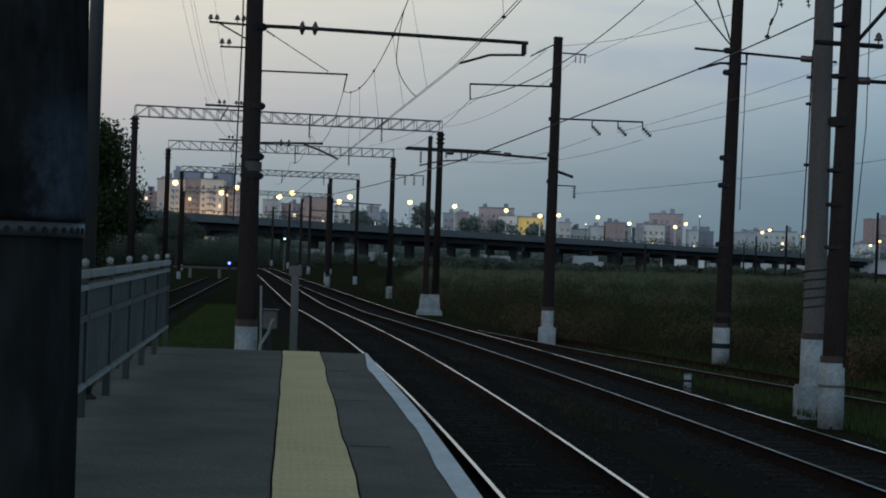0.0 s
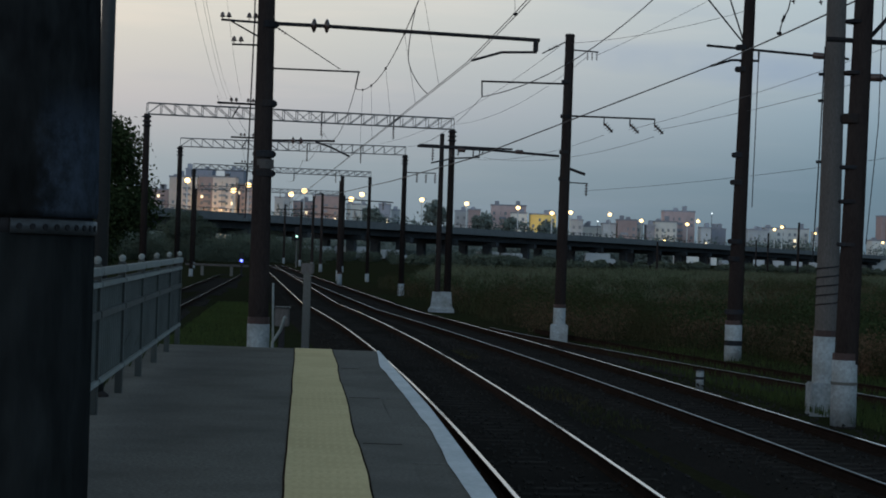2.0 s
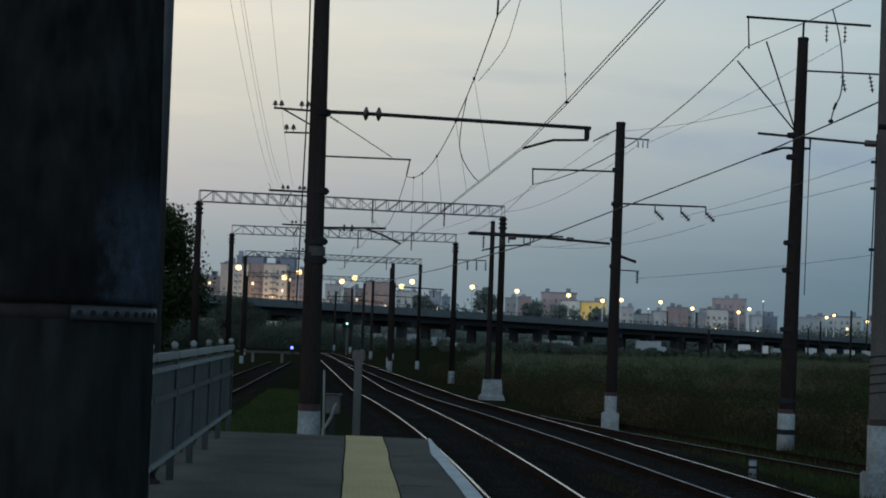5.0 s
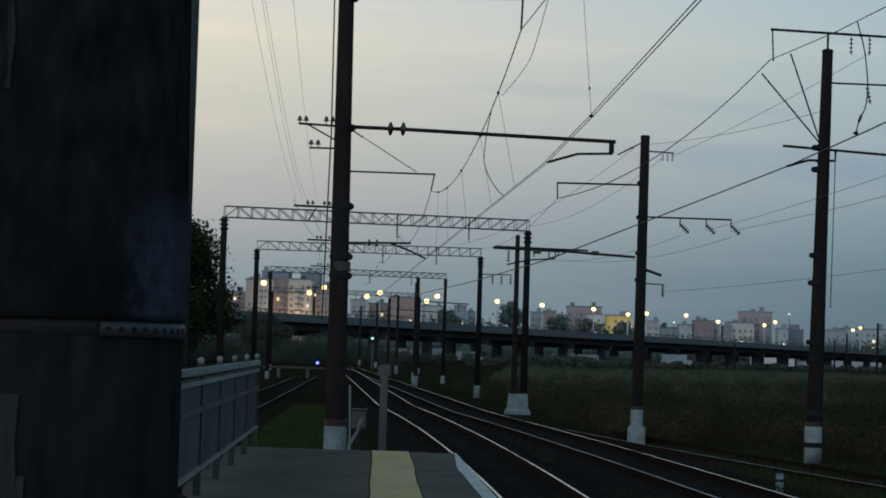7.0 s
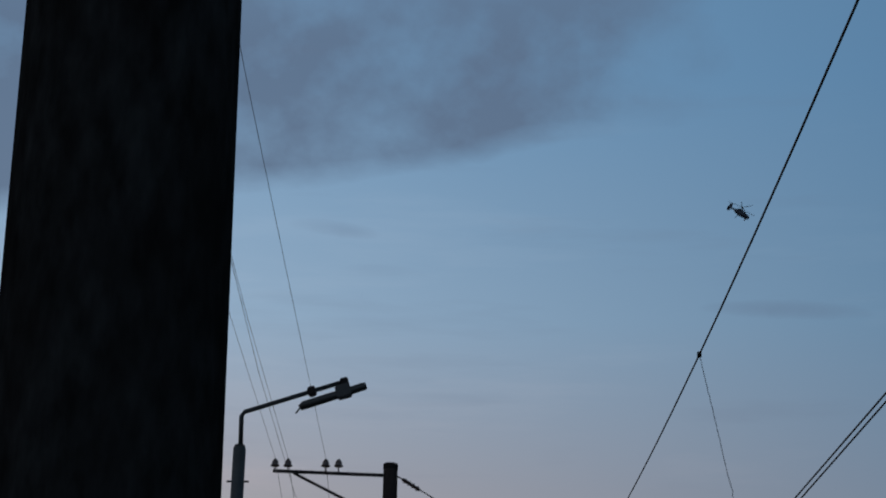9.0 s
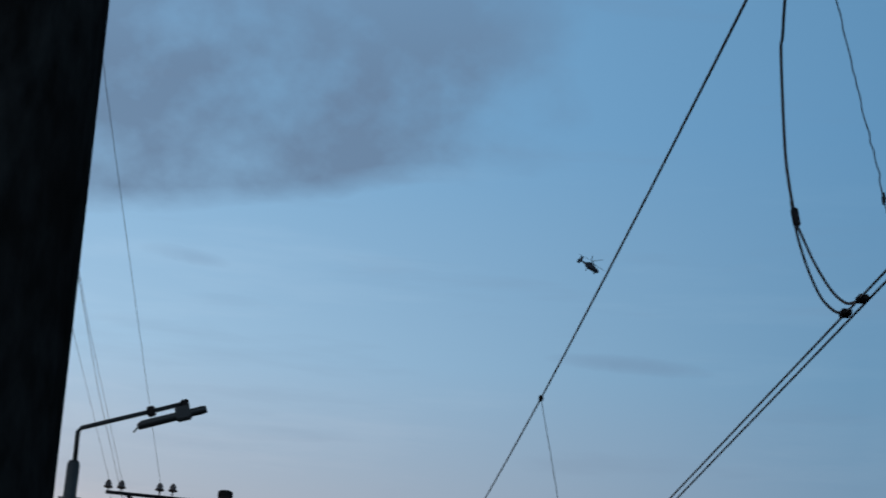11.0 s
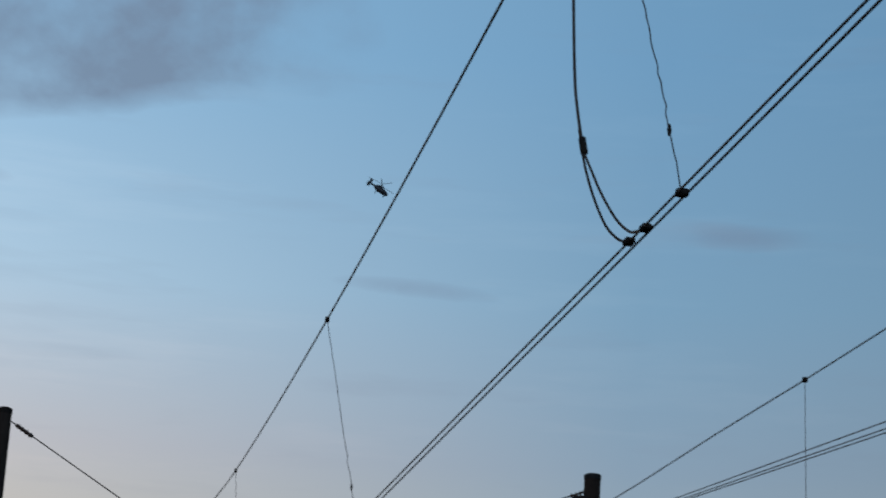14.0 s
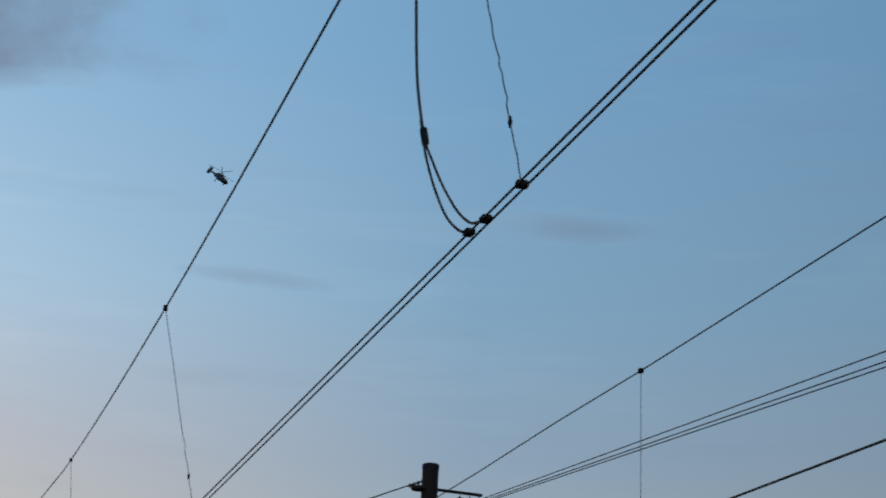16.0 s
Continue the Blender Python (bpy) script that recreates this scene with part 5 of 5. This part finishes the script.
def tree(x, y, h, spread, seed, leaves, label, size=.22, mat=LEAF):
    r = random.Random(seed)
    t = thing("tree", label, "tree", pose(x, y, GROUND_Z))
    trunk = bmesh.new()
    tube(trunk, [(0, 0, -.3), (.1, .05, h * .3), (-.05, .1, h * .6), (.05, 0, h * .85)], [h * .03, h * .024, h * .015, h * .004], 9)
    blobs = []
    for k in range(34):
        a, z = r.uniform(0, 6.28), h * r.uniform(.12, .92)
        reach = spread * (1 - abs(z / h - .5) * .9) * r.uniform(.25, 1)
        tip = (reach * math.cos(a), reach * math.sin(a), z + .08 * h)
        tube(trunk, [(0, 0, z - .15 * h), (tip[0] * .5, tip[1] * .5, z - .02 * h), tip], [h * .010, h * .007, h * .002], 5)
        blobs.append((*tip, spread * r.uniform(.28, .48)))
    blobs.append((0, 0, h * .88, spread * .35))
    part("trunk", trunk, BARK, t, smooth=True)
    leaf_cloud("crown", blobs, size, leaves, mat, "", "", seed, parent=t)


tree(-19.0, 97, 7.5, 4.3, 3, 70000, "dark leafy tree standing beside the siding", .12)
tree(-24.0, 104, 8.4, 3.6, 4, 16000, "dark leafy tree behind the siding", .22)
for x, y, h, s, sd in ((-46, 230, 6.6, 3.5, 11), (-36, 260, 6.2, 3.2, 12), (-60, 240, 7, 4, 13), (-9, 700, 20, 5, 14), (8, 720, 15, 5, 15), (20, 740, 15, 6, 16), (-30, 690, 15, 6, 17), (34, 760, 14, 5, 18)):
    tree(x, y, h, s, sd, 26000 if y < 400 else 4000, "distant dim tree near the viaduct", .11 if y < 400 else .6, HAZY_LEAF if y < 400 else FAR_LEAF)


def hedge(x0, x1, y0, y1, n, h, seed):
    r = random.Random(seed)
    out = []
    for _ in range(n):
        u = r.random()
        out.append((x0 + (x1 - x0) * u + r.uniform(-3, 3), y0 + (y1 - y0) * u + r.uniform(-6, 6), h * r.uniform(.1, .5), h * r.uniform(.4, .75)))
    return out


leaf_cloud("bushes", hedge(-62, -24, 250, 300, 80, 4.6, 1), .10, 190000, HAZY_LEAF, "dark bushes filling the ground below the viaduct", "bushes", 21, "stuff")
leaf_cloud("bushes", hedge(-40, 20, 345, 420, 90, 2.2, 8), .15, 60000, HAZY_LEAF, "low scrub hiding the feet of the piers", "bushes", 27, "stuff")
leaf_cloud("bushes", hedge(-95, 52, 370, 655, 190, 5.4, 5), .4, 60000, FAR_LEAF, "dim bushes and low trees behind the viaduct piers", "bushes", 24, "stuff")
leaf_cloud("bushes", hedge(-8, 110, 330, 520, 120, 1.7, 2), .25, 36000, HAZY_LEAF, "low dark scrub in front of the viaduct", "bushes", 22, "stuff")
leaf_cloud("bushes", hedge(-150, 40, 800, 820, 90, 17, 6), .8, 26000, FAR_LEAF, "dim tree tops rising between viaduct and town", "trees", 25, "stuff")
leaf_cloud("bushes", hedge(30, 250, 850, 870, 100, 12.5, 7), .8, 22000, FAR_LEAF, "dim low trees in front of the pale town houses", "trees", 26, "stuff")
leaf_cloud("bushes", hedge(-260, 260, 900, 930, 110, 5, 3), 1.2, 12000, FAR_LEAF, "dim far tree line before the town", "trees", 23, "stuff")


def blades(name, label, spots, height, width, mat, seed, lean=.3):
    """Grass: bent blades at given spots."""
    r = np.random.default_rng(seed)
    n = len(spots)
    h = height * r.uniform(.45, 1.15, n)
    a = r.uniform(0, 6.283, n)
    b = r.uniform(0, 6.283, n)
    w = width * r.uniform(.6, 1.4, n)
    side = np.stack([np.cos(a), np.sin(a) * .5, np.zeros(n)], 1) * w[:, None]
    out = np.stack([np.cos(b), np.sin(b), np.zeros(n)], 1) * (lean * h * r.uniform(.2, 1, n))[:, None]
    up = np.zeros((n, 3))
    up[:, 2] = h
    v = np.stack([spots - side, spots + side, spots + side * .7 + out * .35 + up * .6, spots - side * .7 + out * .35 + up * .6, spots + out + up], 1).reshape(-1, 3)
    k = np.arange(n)[:, None] * 5
    faces = (k + np.array([0, 1, 2, 3])).tolist() + (k + np.array([3, 2, 4])).tolist()
    me = bpy.data.meshes.new(name)
    me.from_pydata(v.tolist(), [], faces)
    me.materials.append(mat)
    return tagged(new(name, me), label, "grass", kind="stuff")


def field_spots(n, y0, y1, left, right, seed, power=1.6):
    r = np.random.default_rng(seed)
    y = y0 + (y1 - y0) * r.random(n) ** power
    l = np.array([left(v) for v in y])
    x = l + (np.array([right(v) for v in y]) - l) * r.random(n)
    z = np.full(n, GROUND_Z - .05) + np.where(x > 10, .02 * np.minimum(x - 10, 20), 0)
    return np.stack([x, y, z], 1)


weed_left = lambda y: max(siding_right(y) + (3.6 if y < 58 else 1.4), t2(y) + (5.5 if y < 64 else 3.4))
blades("weeds", "tall dry brownish weeds covering the field", field_spots(30000, 46, 170, weed_left, lambda y: .26 * y + 5, 31), .8, .012, WEEDS, 32, 1.1)
clumps = []
for sx, sy, sz in field_spots(900, 47, 165, weed_left, lambda y: .26 * y + 5, 41):
    hh = .6 + .75 * noise.noise((sx * .12, sy * .05, 4)) + .25 * rng.random()
    clumps.append((sx, sy, sz + hh * .45, max(.35, hh) * rng.uniform(.7, 1.2)))
brown = [(sx, sy, sz + .35, rng.uniform(.45, 1.0)) for sx, sy, sz in field_spots(420, 48, 165, weed_left, lambda y: .26 * y + 5, 43) if noise.noise((sx * .10, sy * .045, 9)) > -.02]
leaf_cloud("brown_weeds", brown, .06, 80000, WEEDS_BROWN, "rust-brown seeding weeds in patches", "weeds", 44, "stuff", slim=.18)
shrubs = [(sx, sy, sz + .4, rng.uniform(.6, 1.25)) for sx, sy, sz in field_spots(260, 52, 165, lambda y: weed_left(y) + 1.5, lambda y: .26 * y + 5, 45)]
leaf_cloud("shrubs", shrubs, .06, 110000, LEAF, "low dark shrubs scattered through the weeds", "shrubs", 46, "stuff")
leaf_cloud("weed_clumps", clumps, .055, 240000, WEEDS, "tangled brown and olive weeds in the field", "weeds", 42, "stuff", slim=.16)
blades("far_weeds", "tall dry weeds further out in the field, paled as by haze", field_spots(34000, 105, 320, lambda y: t2(min(y, 150)) + 7, lambda y: .26 * y + 5, 33, 1.2), .8, .035, HAZY_WEEDS, 34, 1.2)
blades("grass", "short green grass round the mast feet", field_spots(16000, 27, 60, lambda y: max(t2(y) + 2.4, 6.2 - .1 * (y - 34)), lambda y: np.maximum(.25 * y + 1, 9), 35, 1.1), .17, .010, LAWN, 36)
blades("lawn", "short green grass beyond the platform end", field_spots(22000, 30.2, 90, lambda y: siding_left(y) + 1.9, lambda y: t1(y) - 3.2, 37, 1.2), .16, .010, LAWN, 38)
blades("verge", "rough grass behind the platform fence", field_spots(14000, 10, 80, lambda y: -16 - .12 * y, lambda y: np.where(y < 30, -2.3 - .085 * y, -8.6 - .06 * y), 39, 1.0), .5, .016, LAWN, 40)


blades("tufts", "thin grass tufts between the two tracks", np.array([s for s in field_spots(5000, 18, 60, lambda y: t1(y) + 1.55, lambda y: t2(y) - 1.55, 47, 1.3) if noise.noise((s[0] * .5, s[1] * .22, 6)) > .05]) + np.array([0, 0, .03]), .08, .009, WEEDS, 48)


blades("fence_weeds", "rank green weeds growing up behind the platform fence", field_spots(9000, 9, 29, lambda y: fence_x(y) - 1.5, lambda y: fence_x(y) - .42, 53, 1.0), 1.75, .022, LAWN, 54)


def loose_stones():
    r = np.random.default_rng(50)
    vs, fs = [], []
    octa = np.array([(1, 0, 0), (0, 1, 0), (-1, 0, 0), (0, -1, 0), (0, 0, 1), (0, 0, -1)], float)
    tri = [(0, 1, 4), (1, 2, 4), (2, 3, 4), (3, 0, 4), (1, 0, 5), (2, 1, 5), (3, 2, 5), (0, 3, 5)]
    for f in (t1, t2):
        for _ in range(2500):
            y = 17 + 45 * r.random() ** 1.4
            x = f(y) + r.uniform(-1.9, 1.9)
            p = octa * r.uniform(.018, .036, 3) + r.normal(scale=.004, size=(6, 3)) + (x, y, -.145)
            k = len(vs)
            vs += p.tolist()
            fs += [tuple(k + i for i in t) for t in tri]
    me = bpy.data.meshes.new("loose_stones")
    me.from_pydata(vs, [], fs)
    me.materials.append(STONE)
    tagged(new("loose_stones", me), "loose dark ballast stones between the sleepers", "stones", kind="stuff")


loose_stones()

# ---------------------------------------------------------------- helicopter


def helicopter():
    h = thing("helicopter", "small dark helicopter with two stacked rotors in flight", "helicopter", pose(72.5, 900, 330.6, 0, 21, 14) @ Matrix.Scale(1.12, 4))
    bm = bmesh.new()
    tube(bm, [(-3.0, 0, .6), (-2.2, 0, .3), (-.8, 0, .05), (1.2, 0, -.05), (2.8, 0, -.25), (3.9, 0, -.45), (4.3, 0, -.6)], [.35, .8, 1.15, 1.25, 1.15, .75, .2], 14)
    part("fuselage", bm, HELI, h, smooth=True)
    part("engine_cowl", boxes(((-1.8, -.75, .8), (1.2, .75, 1.75)), bevel=.3), HELI, h)
    part("tail_boom", tube(bmesh.new(), [(-2.4, 0, .5), (-5.0, 0, .75)], [.5, .26], 10), HELI, h)
    part("tailplane", boxes(((-5.6, -1.6, .75), (-4.6, 1.6, .87)), bevel=.04), HELI, h)
    for y in (-1.6, 1.6):
        part("fin", boxes(((-5.9, y - .08, -.2), (-4.6, y + .08, 1.9)), bevel=.05), HELI, h)
    part("rotor_mast", revolve([(.16, 1.6), (.12, 3.3)], 10), HELI, h)
    blade = mesh_of(boxes(((.3, -.16, -.03), (6.6, .16, .03)), bevel=.02), "rotor_blade", HELI)
    for z, off in ((2.2, 10), (3.1, 55)):
        for k in range(3):
            part("rotor_blade", blade, None, h, at=pose(0, 0, z, 0, 0, off + 120 * k))
    for x, y in ((-1.0, -1.2), (-1.0, 1.2), (2.8, -.6), (2.8, .6)):
        leg = part("gear_leg", rod((x, y * .6, -.9), (x, y, -1.7), r=.07), HELI, h)
        part("wheel", revolve([(.1, -.1), (.3, -.08), (.3, .08), (.1, .1)], 10), HELI, leg, at=pose(x, y, -1.75, 90, 0, 0))


helicopter()
